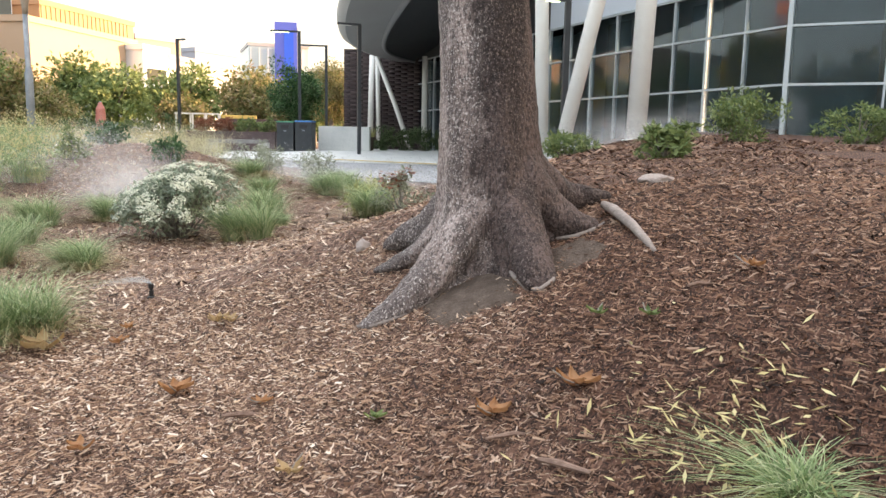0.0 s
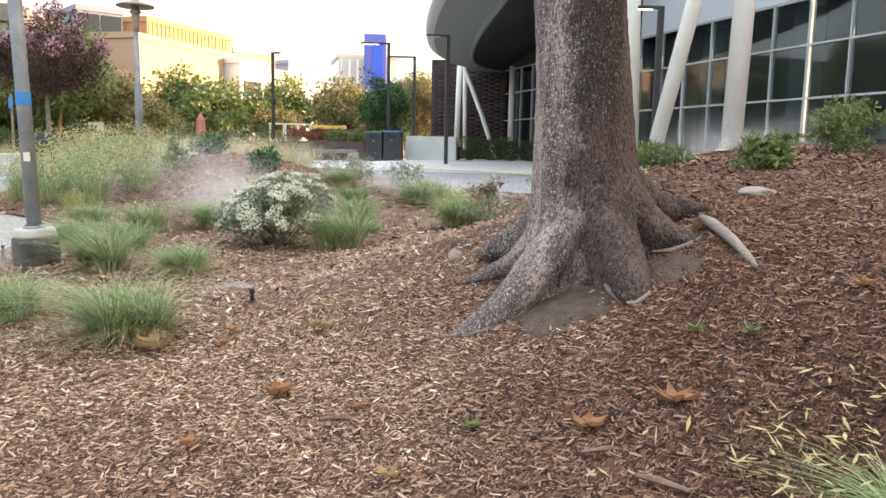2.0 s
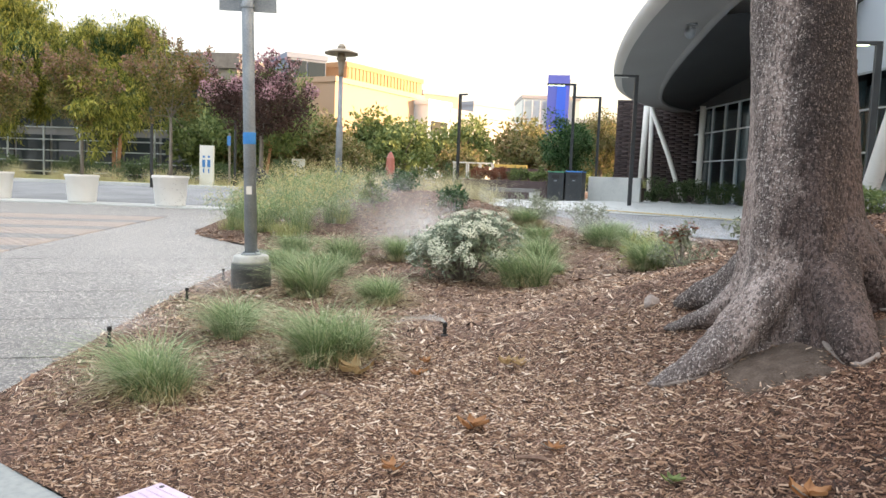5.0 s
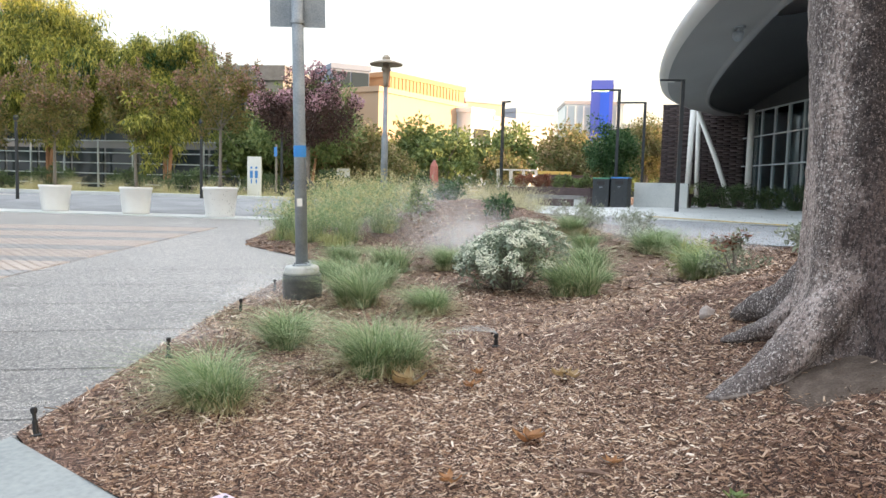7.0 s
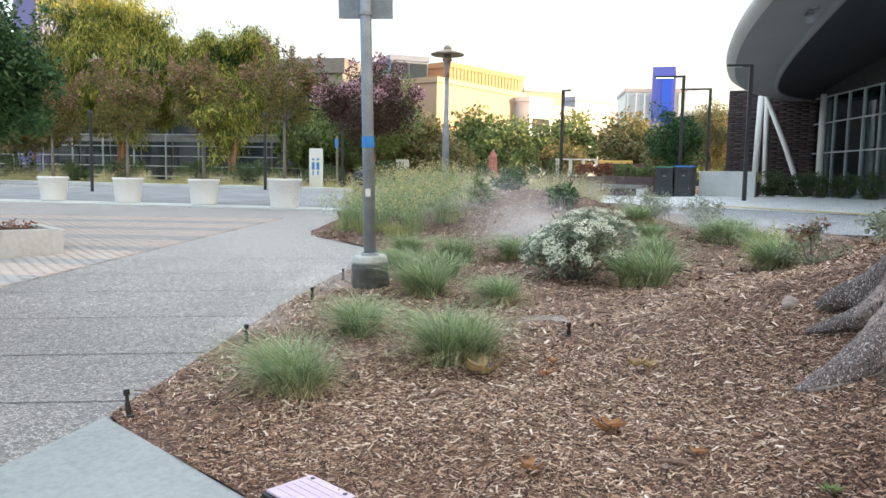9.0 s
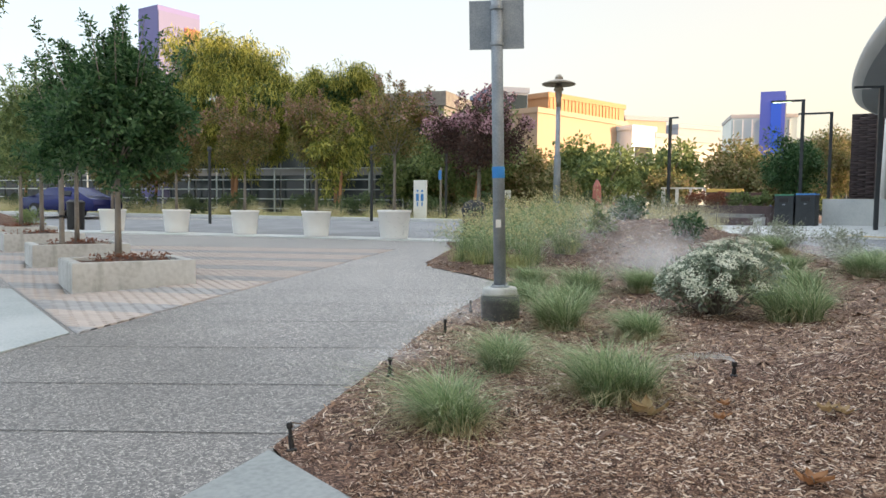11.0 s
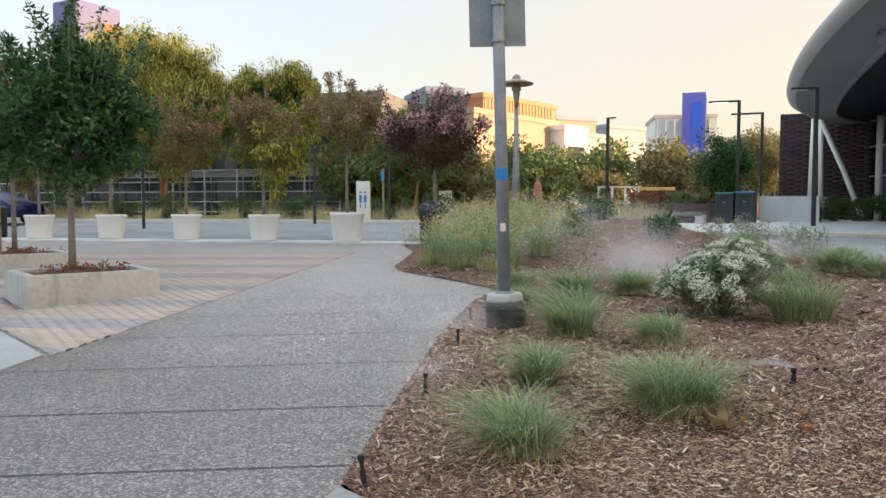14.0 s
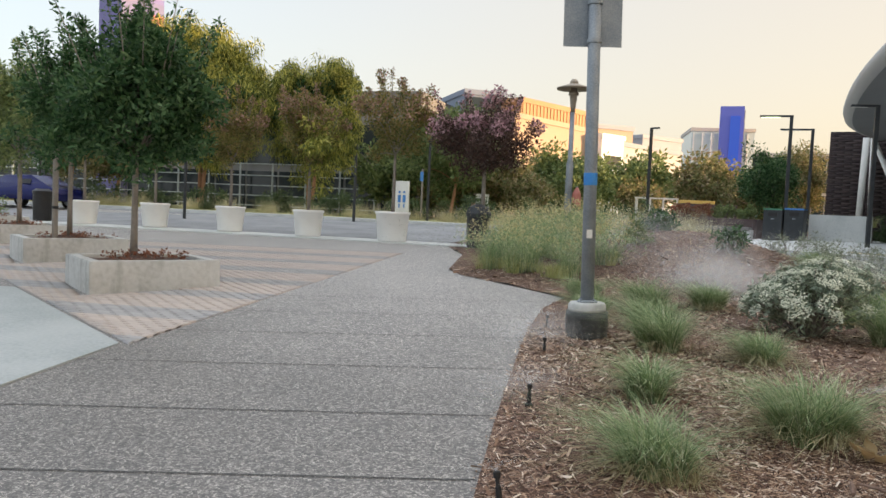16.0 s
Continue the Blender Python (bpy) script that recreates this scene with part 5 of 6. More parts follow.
# ---- drifting mist ----
def mist(centre, size, count, speck=0.006):
    """A drift of spray: very many tiny droplets, thickest at the heart and thinning outwards."""
    p = rng.normal(0, 0.5, (count, 3)) * np.array(size)
    p[:, 2] = np.abs(p[:, 2]) * 1.15
    swirl = 0.3 * np.sin(p[:, 0] * 2.3 + centre[0]) * np.cos(p[:, 1] * 1.9)
    p[:, 2] *= 1 + swirl
    p += np.array([centre[0], centre[1], 0.0])
    p[:, 2] += np.array([ground(a, b) for a, b in p[:, :2]]) + 0.03
    a, b = rng.normal(0, 1, (count, 3)), rng.normal(0, 1, (count, 3))
    a /= np.linalg.norm(a, axis=1)[:, None]
    b = np.cross(a, b)
    b /= np.linalg.norm(b, axis=1)[:, None]
    s = (speck * rng.uniform(0.4, 1.0, count) * 0.5)[:, None]
    vs = np.stack([p + a * s, p + b * s, p - a * s, p - b * s], 1)
    ob = new("mist", quick_mesh("mist", vs, np.arange(count * 4), MIST))
    return tagged(ob, "thin white sprinkler mist drifting over the planting", "mist", kind="stuff")


mist((-9.0, 17.8), (3.6, 1.8, 0.5), 54000, 0.041)
mist((-4.6, 11.5), (0.9, 0.8, 0.45), 42000, 0.024)
mist((-6.6, 12.8), (1.6, 1.2, 0.4), 24000, 0.028)
mist((-2.2, 15.4), (2.2, 1.4, 0.3), 25000, 0.036)
mist((3.4, 15.9), (2.6, 0.5, 0.5), 44000, 0.024)
mist((-5.5, 7.3), (0.5, 0.9, 0.18), 16000, 0.013)
mist((-4.85, 5.3), (0.3, 0.7, 0.1), 9000, 0.011)


# ---- the round building ----
# FC is out of view: facade lengthened there to block the low sun
FA, FB, FC = Vector((-1.75, 37.4, 0)), Vector((7.3, 17.4, 0)), Vector((38.0, 3.0, 0))


def glass_wall(name, a, b, bays, z0, rows, blind_every=3):
    """A curtain wall: panes and mullions between two points."""
    d = b - a
    turn = math.degrees(math.atan2(d.y, d.x))
    root = thing(name, "tall dark glass curtain wall with pale aluminium mullions", "glass wall", (a.x, a.y, 0), turn)
    w = d.length / bays
    for i in range(bays):
        for zb, zt in zip(rows, rows[1:]):
            p = part("pane", block((w - 0.06, 0.02, zt - zb - 0.06), (w * (i + 0.5), 0, zb + 0.03)), GLASS, root)
            p.visible_shadow = False
    for i in range(bays + 1):
        big = i % 4 == 0
        part("mullion", block((0.08 if big else 0.04, 0.14, rows[-1] - rows[0]), (w * i, 0, rows[0])), MULLION, root)
    for z in rows:
        part("transom", block((d.length, 0.11, 0.05), (d.length / 2, -0.012, z - 0.025)), MULLION, root)
    for i in range(0, bays, blind_every):
        part("blind", block((w * 0.9, 0.02, rows[-1] - rows[0] - 0.2), (w * (i + 0.5), 0.5, rows[0] + 0.1)), BLIND, root, "grey roller blind behind the glass")
    return root


ROWS_Z = [1.45, 2.75, 4.0, 5.1]
glass_wall("glass_wall", FA, FB, 18, 0, [0.86, 2.75, 4.0, 5.08])
glass_wall("glass_wall", FB, FC, 18, 0, ROWS_Z)


def wall(name, a, b, z0, z1, thick, mat, label, category="wall"):
    d = b - a
    turn = math.degrees(math.atan2(d.y, d.x))
    ob = part(name, block((d.length, thick, z1 - z0), (d.length / 2, thick / 2, 0)), mat, None)
    ob.matrix_basis = pose(a.x, a.y, z0, 0, 0, turn)
    return tagged(ob, label, category, kind="structure")


BACK = Vector((6.0, 3.4, 0))
wall("wall_inner", FA + BACK, FB + BACK, 0.5, 8.5, 0.2, INTERIOR, "dim interior wall behind the glass")
wall("wall_inner_east", FB + BACK * 0.9, FC + Vector((3, 6, 0)), 0.5, 8.5, 0.2, INTERIOR, "dim interior wall behind the glass")
wall("wall_inner_north", FA + Vector((0.1, 0.2, 0)), FA + BACK * 1.6, 0.5, 8.5, 0.2, INTERIOR, "dim end wall added to close the interior behind the glass")
# unseen end wall, added to keep the low sun out of the interior
wall("wall_sun_block", FC + Vector((0.1, 0.0, 0)), FC + Vector((3.1, 6.0, 0)), 0.5, 8.5, 0.2, INTERIOR, "dim end wall added to close the interior behind the glass")
slab("floor", [(-1.75, 37.4), (7.3, 17.4), (38, 3), (42, 12), (6, 42)], INTERIOR, 0.1, 0.0, "dark interior floor", "floor")
# upper wall of pale panels
for a, b, low in ((FA, FB, 5.12), (FB, FC, 5.14)):
    d = b - a
    turn = math.degrees(math.atan2(d.y, d.x))
    root = thing("upper_wall", "pale blue-white metal panels above the glass", "wall", (a.x, a.y, low), turn)
    n = max(2, round(d.length / 2.4))
    for i in range(n):
        # panels under the canopy take the near-black colour that paints its shade
        part("panel", block((d.length / n - 0.02, 0.3, 8.6 - low), (d.length / n * (i + 0.5), 0.1, 0)), SHADED_SOFFIT if a is FA and i < 0.5 * n else PANEL, root)
upper = thing("upper_wall", "tall pale blue-white metal panels rising behind the canopy", "wall", (FA.x - 0.6, FA.y, 8.62), math.degrees(math.atan2((FB - FA).y, (FB - FA).x)))
for i in range(9):
    w = (FB - FA).length / 9
    part("panel", block((w - 0.02, 0.3, 5.0), (w * (i + 0.5), 0.1, 0)), PANEL, upper)
roof = slab("roof", [(-1.75, 37.4), (7.3, 17.4), (38, 3), (44, 14), (6, 46)], FASCIA, 0.3, 0.0, "flat roof", "roof")
roof.location.z = 8.4

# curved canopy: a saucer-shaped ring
# darker than the lip: the underside's shade is put into this grey
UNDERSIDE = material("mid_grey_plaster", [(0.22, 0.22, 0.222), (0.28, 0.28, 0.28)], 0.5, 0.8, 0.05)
CAN = Vector((13.23, 29.86, 0))


def canopy():
    """A tilted disc of a roof: pale lip, underside and recessed soffit painted darker for shade."""
    root = thing("canopy", "round grey canopy tilting upward with a pale rounded lip", "canopy", (CAN.x, CAN.y, 0))
    n, radius = 180, 17.44

    def swept(profile, name, mat, label="", turn=133):
        verts, faces = [], []
        for i in range(n + 1):
            a = radians(92 + turn * i / n)
            narrow = 0.3 + 0.7 * ease(158, 200, math.degrees(a))
            for dr, dz in profile:
                if -2.7 < dr < -0.3:
                    dr = -0.3 + (dr + 0.3) * narrow
                x, y = (radius + dr) * math.cos(a), (radius + dr) * math.sin(a)
                rise = 0.21 * (CAN.x + x + 4) - 0.14 * (CAN.y + y - 30) - 0.1
                rise = 0.1 + (rise + math.sqrt(rise * rise + 0.04)) / 2
                verts.append((x, y, 5.16 + rise + dz))
        k = len(profile)
        for i in range(n):
            for j in range(k - 1):
                p, q = i * k + j, (i + 1) * k + j
                faces.append((p, q, q + 1, p + 1))
        return piece(name, mesh_of(name, verts, faces, mat, True), root, label)

    swept([(-3.0, 0.5), (-0.2, 0.24), (-0.04, 0.14), (0.0, 0.0), (-0.05, -0.16), (-0.2, -0.26), (-0.3, -0.28)], "rim", FASCIA, "pale grey plaster lip of the canopy")
    swept([(-3.0, 0.5), (-6.0, 0.62), (-17.0, 0.75)], "canopy_top", FASCIA, "grey top of the canopy", 110)
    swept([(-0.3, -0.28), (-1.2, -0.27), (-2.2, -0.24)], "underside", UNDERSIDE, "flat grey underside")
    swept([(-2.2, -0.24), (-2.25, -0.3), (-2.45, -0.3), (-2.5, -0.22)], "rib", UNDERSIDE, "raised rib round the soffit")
    swept([(-2.5, -0.22), (-2.6, -0.1), (-12.0, 0.1), (-17.0, 0.15)], "soffit", SHADED_SOFFIT, "recessed soffit painted dark for its shade", 110)
    x, y, z = -14.64, -5.79, 6.3
    part("camera_mount", lathe([(0.2, z + 0.06), (0.2, z - 0.02), (0.06, z - 0.04), (0.06, z - 0.14)], 20, (x, y, 0.0)), STEEL, root, "grey mount of the dome camera")
    part("dome_camera", lathe([(0.15, z - 0.12), (0.16, z - 0.22), (0.14, z - 0.31), (0.09, z - 0.37), (0.03, z - 0.39)], 24, (x, y, 0.0)), STEEL, root, "small grey dome camera", True)
    return root


canopy()
# brick wall behind the canopy
brickwall = thing("wall_brick", "dark brown long-format brick wall under the canopy", "brick wall", (-5.05, 36.6, 0.8), 4)
tagged(brickwall, kind="structure")
part("core", block((3.75, 0.3, 4.75), (1.875, 0.16, 0)), DARK_JOINT, brickwall)
bv, bq = [], []
cube = np.array([(x, y, z) for z in (0, 1) for y in (0, 1) for x in (0, 1)], dtype=float)
cq = np.array([(0, 1, 5, 4), (1, 3, 7, 5), (2, 0, 4, 6), (4, 5, 7, 6), (0, 2, 3, 1)])
for j in range(47):
    x = -0.3 * (j % 2)
    while x < 3.75:
        a, b = max(0, x), min(3.75, x + 0.59)
        if b - a > 0.05:
            bq.append(cq + 8 * len(bv))
            bv.append(cube * np.array([b - a - 0.012, 0.03, 0.088]) + np.array([a, -0.02 - 0.012 * rng.random(), 0.02 + j * 0.1]))
        x += 0.6
bricks = piece("bricks", quick_mesh("bricks", np.concatenate(bv), np.concatenate(bq), material("dark_brick_units", [(0.05, 0.038, 0.04), (0.07, 0.053, 0.054), (0.09, 0.068, 0.067)], 3, 0.85, 0.2, island=True)), brickwall)
tagged(bricks, kind="stuff")


def column(a, b, r, label):
    root = thing("column", label, "column", a, 0, "white canopy columns")
    bm = bmesh.new()
    d = Vector(b) - Vector(a)
    tube(bm, [(0, 0, -0.3), tuple(d * 0.5), tuple(d)], [r, r * 1.02, r], 24)
    part("shaft", bm, WHITE_PAINT, root, smooth=True)
    part("foot", lathe([(r * 1.35, -0.25), (r * 1.35, 0.03), (r * 1.1, 0.05)], 24), WHITE_PAINT, root)


column((3.75, 16.1, ground(3.75, 16.1) - 0.05), (4.02, 16.37, 8.85), 0.2, "thick upright white steel column on the mound")
column((2.08, 15.9, ground(2.08, 15.9) - 0.05), (3.85, 15.9, 8.8), 0.15, "slanting white steel column on the mound")
column((2.1, 18.0, 0.9), (1.84, 18.0, 8.1), 0.15, "upright white steel column by the great trunk")
column((-3.75, 35.9, 0.85), (-3.65, 35.9, 5.2), 0.13, "white steel column under the canopy's rim")
column((-3.3, 35.7, 0.85), (-3.4, 35.7, 5.2), 0.1, "white steel column under the canopy's rim")
column((-1.6, 33.6, 0.85), (-3.35, 35.0, 5.0), 0.1, "slanting white steel brace under the canopy's rim")
column((-1.2, 36.0, 0.85), (-1.2, 36.0, 5.2), 0.15, "white steel column beside the entrance glass")
for i in range(5):
    shrub("hedge_shrub", "dark green clipped shrub at the entrance", (-2.7 + 0.8 * i, 31.2 - 0.1 * i), (0.5, 0.4, 0.5), HEDGE, 26, 60, (0.1, 0.04), seed=130 + i, group="entrance shrubs")
lowwall = thing("planter_wall", "low pale grey concrete planter wall with grasses", "planter wall", (-4.05, 29.55, ground(-4.05, 29.55)), -2)
part("wall", block((1.95, 0.35, 0.95), (0, 0, 0)), CONCRETE, lowwall, bevel=0.01)
for i in range(7):
    x = -4.9 + 0.3 * i
    g_ = grass_clump((x, 30.1), 0.55, "straw-green grass above the planter wall", (YELLOW_GRASS, DRY_GRASS), 200, 0.5, 0.8, (0, 0), "planter grasses")
    g_.location.z += 0.6
part("earth", block((1.9, 1.0, 0.72), (0, 0.7, 0)), SOIL, lowwall)


def recycling_bin(x, y, top, label):
    root = thing("recycling_bin", label, "bin", (x, y, ground(x, y)), -4, "recycling bins")
    part("body", block((0.62, 0.6, 1.08), (0, 0, 0.02)), DARK_METAL, root, bevel=0.01)
    part("lid", block((0.64, 0.62, 0.05), (0, 0, 1.105)), top, root, "coloured lid", bevel=0.008)
    part("slot", block((0.3, 0.012, 0.14), (0, -0.305, 0.88)), BLACK_PLASTIC, root)
    part("handle", block((0.1, 0.02, 0.03), (0, -0.312, 0.78)), STEEL, root)


recycling_bin(-6.08, 28.75, material("green_lid", [(0.05, 0.2, 0.12), (0.08, 0.26, 0.16)], 4, 0.5), "dark grey recycling bin with a green lid")
recycling_bin(-5.4, 28.75, SIGN_BLUE, "dark grey recycling bin with a blue lid")
bench = thing("bench", "long low concrete bench by the walk", "bench", (-7.9, 28.6, ground(-7.9, 28.6)), -4)
part("seat", block((2.2, 0.5, 0.14), (0, 0, 0.36)), DULL_CONCRETE, bench, bevel=0.01)
for x in (-1.0, 1.0):
    part("support", block((0.3, 0.42, 0.4), (x, 0, 0)), OLD_CONCRETE, bench)
planter_box = thing("planter_box", "dark weathered steel planter with reddish shrubs", "planter", (-8.6, 30.8, ground(-8.6, 30.8)), -4)
part("body", block((3.6, 1.2, 0.8), (0, 0, 0)), BRICK_DARK, planter_box, bevel=0.01)
for i in range(4):
    s_ = shrub("shrub", "reddish-brown shrub in the steel planter", (-9.8 + 0.8 * i, 30.8), (0.5, 0.45, 0.3), RUST_LEAF if i < 2 else MID_LEAF, 24, 50, (0.1, 0.05), seed=140 + i)
    s_.location.z += 0.78


def arm_lamp(x, y, z0, top, arm, turn, label, glow=False):
    root = thing("street_lamp", label, "street lamp", (x, y, z0), turn, "arm lamps")
    h = top - z0
    part("pole", block((0.12, 0.12, h), (0, 0, 0)), DARK_METAL, root, bevel=0.01)
    part("arm", block((arm, 0.1, 0.07), (-arm / 2 + 0.06, 0, h)), DARK_METAL, root, bevel=0.008)
    part("lens", block((arm * 0.55, 0.08, 0.012), (-arm * 0.62, 0, h - 0.013)), LAMP_GLOW if glow else WHITE_PAINT, root, "lamp lens")
    part("base", block((0.24, 0.24, 0.04), (0, 0, 0)), DARK_METAL, root)


arm_lamp(-3.1, 26.2, 0.8, 5.1, 0.8, 20, "dark square street lamp with a short arm by the walk")
arm_lamp(-5.93, 30.4, 0.88, 5.41, 1.15, 10, "dark square street lamp with a long arm", True)
arm_lamp(-5.58, 34.7, 0.9, 5.4, 1.3, 10, "dark square street lamp with a long arm")
arm_lamp(2.45, 17.3, 0.9, 4.4, 0.55, 10, "dark square street lamp with a lit arm by the glass", True)
arm_lamp(-12.7, 36.1, 0.7, 5.73, 0.5, 160, "dark slim street lamp beyond the meadow")


def disc_lamp(x, y, z0, top):
    root = thing("street_lamp", "bronze and grey street lamp with a flat disc shade", "street lamp", (x, y, z0))
    h = top - z0
    part("pole", lathe([(0.09, 0), (0.085, 2.2), (0.06, 2.3), (0.055, h - 0.5)], 20), STEEL, root, smooth=True)
    part("neck", lathe([(0.058, h - 0.6), (0.065, h - 0.45), (0.085, h - 0.3), (0.09, h - 0.2), (0.12, h - 0.19), (0.12, h - 0.13), (0.08, h - 0.1), (0.08, h)], 20), BRONZE, root, smooth=True)
    part("shade", lathe([(0.1, h - 0.02), (0.41, h - 0.05), (0.42, h - 0.02), (0.25, h + 0.04), (0.12, h + 0.08)], 40), BRONZE, root, "flat round disc shade", True)
    part("cap", lathe([(0.1, h + 0.07), (0.1, h + 0.14), (0.05, h + 0.2)], 16), BRONZE, root)


disc_lamp(-9.35, 17.4, 0.5, 4.55)
for s, n, h in ((-4.75, 7.9, 3.0), (-10.5, 4.9, 3.0), (-2.9, 11.6, 3.6), (-22, 9.2, 3.2)):
    x, y = along(s, n)
    root = thing("lamp_post", "slim dark street lamp post on the verge", "street lamp", (x, y, ground(x, y)), 0, "verge lamp posts")
    part("pole", lathe([(0.06, 0), (0.055, h)], 16), DARK_METAL, root)
    part("head", lathe([(0.08, h - 0.1), (0.1, h), (0.06, h + 0.1)], 16), DARK_METAL, root)

# street-side sign, bins, panels
x, y = -20.7, 26.85
totem = thing("sign_totem", "white upright sign panel with blue figures", "sign", (x, y, ground(x, y)), 16)
part("panel", block((0.6, 0.14, 1.75), (0, 0, 0.02)), WHITE_PAINT, totem, bevel=0.01)
for i, xx in enumerate((-0.11, 0.11)):
    part("symbol", block((0.09, 0.008, 0.09), (xx, -0.076, 1.25)), SIGN_BLUE, totem, "blue pictogram")
    part("symbol", block((0.13, 0.008, 0.32), (xx, -0.076, 0.85)), SIGN_BLUE, totem, "blue pictogram")
    part("symbol", block((0.06, 0.008, 0.18), (xx, -0.076, 0.62)), SIGN_BLUE, totem, "blue pictogram")
x, y = -20.7, 28.4
post = thing("sign_post", "slim timber post with a small blue sign", "sign", (x, y, ground(x, y)))
part("post", block((0.07, 0.07, 2.4)), TWIG, post)
part("plate", block((0.17, 0.02, 0.42), (0, -0.06, 1.85)), SIGN_BLUE, post)
x, y = -20.6, 34.0
board = thing("notice_board", "small white notice panel on a post", "sign", (x, y, ground(x, y)), 12)
part("post", block((0.06, 0.05, 0.9), (0, 0.04, 0)), DARK_METAL, board)
part("panel", block((0.7, 0.03, 1.1), (0, 0, 0.4)), WHITE_PAINT, board)
x, y = -11.85, 17.45
kiosk = thing("trash_can", "round black litter bin with a domed lid", "bin", (x, y, ground(x, y)))
part("body", lathe([(0.27, 0), (0.29, 0.1), (0.31, 0.78), (0.33, 0.8)], 28), BLACK_PLASTIC, kiosk)
part("lid", lathe([(0.33, 0.8), (0.34, 0.9), (0.27, 1.06), (0.08, 1.15)], 28), DARK_METAL, kiosk)
bin_ = thing("trash_can", "black round litter bin beside the pots", "bin", (-27.4, 14.9, ground(-27.4, 14.9)))
part("body", lathe([(0.25, 0), (0.29, 0.05), (0.3, 0.95)], 24), BLACK_PLASTIC, bin_)
part("lid", lathe([(0.32, 0.95), (0.32, 1.02), (0.2, 1.1)], 24), BLACK_PLASTIC, bin_)
parasol = thing("parasol", "folded red parasol beyond the meadow", "parasol", (-15.9, 35.0, 0.8))
part("pole", lathe([(0.04, 0), (0.04, 2.05)], 12), STEEL, parasol)
part("canopy", lathe([(0.16, 0.6), (0.24, 0.7), (0.2, 1.7), (0.06, 2.0)], 20), RED, parasol)


def car(x, y, turn):
    root = thing("car", "dark blue parked car beyond the planters", "car", (x, y, ground(x, y)), turn)
    bm = bmesh.new()
    prof = [(-2.2, 0.35), (-2.25, 0.7), (-2.1, 0.92), (-1.35, 0.98), (-0.75, 1.38), (0.7, 1.42), (1.5, 1.0), (2.15, 0.86), (2.25, 0.6), (2.2, 0.32)]
    left, right = [[bm.verts.new((px, s * (0.86 if pz < 1.0 else 0.66), pz)) for px, pz in prof] for s in (-1, 1)]
    for i in range(len(prof)):
        j = (i + 1) % len(prof)
        bm.faces.new((left[i], left[j], right[j], right[i]))
    bm.faces.new(left[::-1])
    bm.faces.new(right)
    part("body", bm, CAR_BLUE, root, bevel=0.05, smooth=True)
    for s in (-1, 1):
        part("side_window", block((1.5, 0.02, 0.3), (0.0, s * 0.745, 1.03), 0, s * 20), BLACK_PLASTIC, root)
        for wx in (-1.35, 1.35):
            bm = lathe([(0.2, -0.1), (0.33, -0.1), (0.33, 0.1), (0.2, 0.1)], 24)
            bmesh.ops.transform(bm, matrix=pose(wx, s * 0.8, 0.33, 90, 0, 0), verts=list(bm.verts))
            w = part("wheel", bm, RUBBER, root)
            bm = lathe([(0.2, -0.105), (0.2, 0.105)], 16)
            bmesh.ops.transform(bm, matrix=pose(wx, s * 0.8, 0.33, 90, 0, 0), verts=list(bm.verts))
            part("rim", bm, STEEL, w)


car(-35.2, 19.0, 14)


# ---- buildings beyond ----
def facade(name, a, b, z0, z1, depth, mat, label, floors=0, bays=0, roof=None, over=0.2):
    """A building: body, roof slab, window panes and frames on its front."""
    a, b = Vector(a), Vector(b)
    d = b - a
    root = thing(name, label, "building", (a.x, a.y, z0), math.degrees(math.atan2(d.y, d.x)))
    L, h = d.length, z1 - z0
    part("wall", block((L, depth, h), (L / 2, depth / 2, 0)), mat, root)
    part("roof", block((L + over, depth + over, 0.35), (L / 2, depth / 2, h)), roof or mat, root)
    for f in range(floors):
        for i in range(bays):
            w, fh = L / bays, h / floors
            part("window", block((w - 0.12, 0.06, fh - 0.35), (w * (i + 0.5), -0.035, f * fh + 0.2)), DARK_GLASS, root)
    return root


DARK_GLASS = bpy.data.materials.new("dark_window_glass")
DARK_GLASS.use_nodes = True
dg = DARK_GLASS.node_tree.nodes["Principled BSDF"]
dg.inputs["Base Color"].default_value = (0.03, 0.04, 0.045, 1)
dg.inputs["Roughness"].default_value = 0.06
PALE_MAUVE = material("pale_mauve_panel", [(0.16, 0.165, 0.3), (0.19, 0.195, 0.34)], 0.1, 0.6, 0.0)
PALE_GLASS = material("pale_glass_wall", [(0.42, 0.5, 0.52), (0.5, 0.58, 0.6)], 0.3, 0.25, 0.0)


def office():
    """Long glass office across the street, with a white frame of rails."""
    a, b = along(-75, 24), along(-8, 24)
    d = Vector((b[0] - a[0], b[1] - a[1], 0))
    root = thing("office_building", "long two-storey glass office behind the street trees with white rails", "building", (a[0], a[1], 0.5), math.degrees(math.atan2(d.y, d.x)))
    L = d.length
    part("wall", block((L, 12, 7.2), (L / 2, 6.2, 0)), UNDERSIDE, root)
    n = 28
    for i in range(n):
        for z, h in ((0.3, 2.6), (3.4, 2.6)):
            part("window", block((L / n - 0.2, 0.08, h), (L / n * (i + 0.5), 0.12, z)), DARK_GLASS, root)
    for i in range(n + 1):
        part("post", block((0.09, 0.09, 3.4), (L / n * i, -0.6, 0)), MULLION, root)
    for z in (0.6, 1.25, 1.9, 2.55, 3.3):
        part("rail", block((L, 0.07, 0.07), (L / 2, -0.66, z)), MULLION, root)
    part("parapet", block((L + 0.4, 12.4, 0.9), (L / 2, 6.2, 7.2)), DULL_CONCRETE, root)


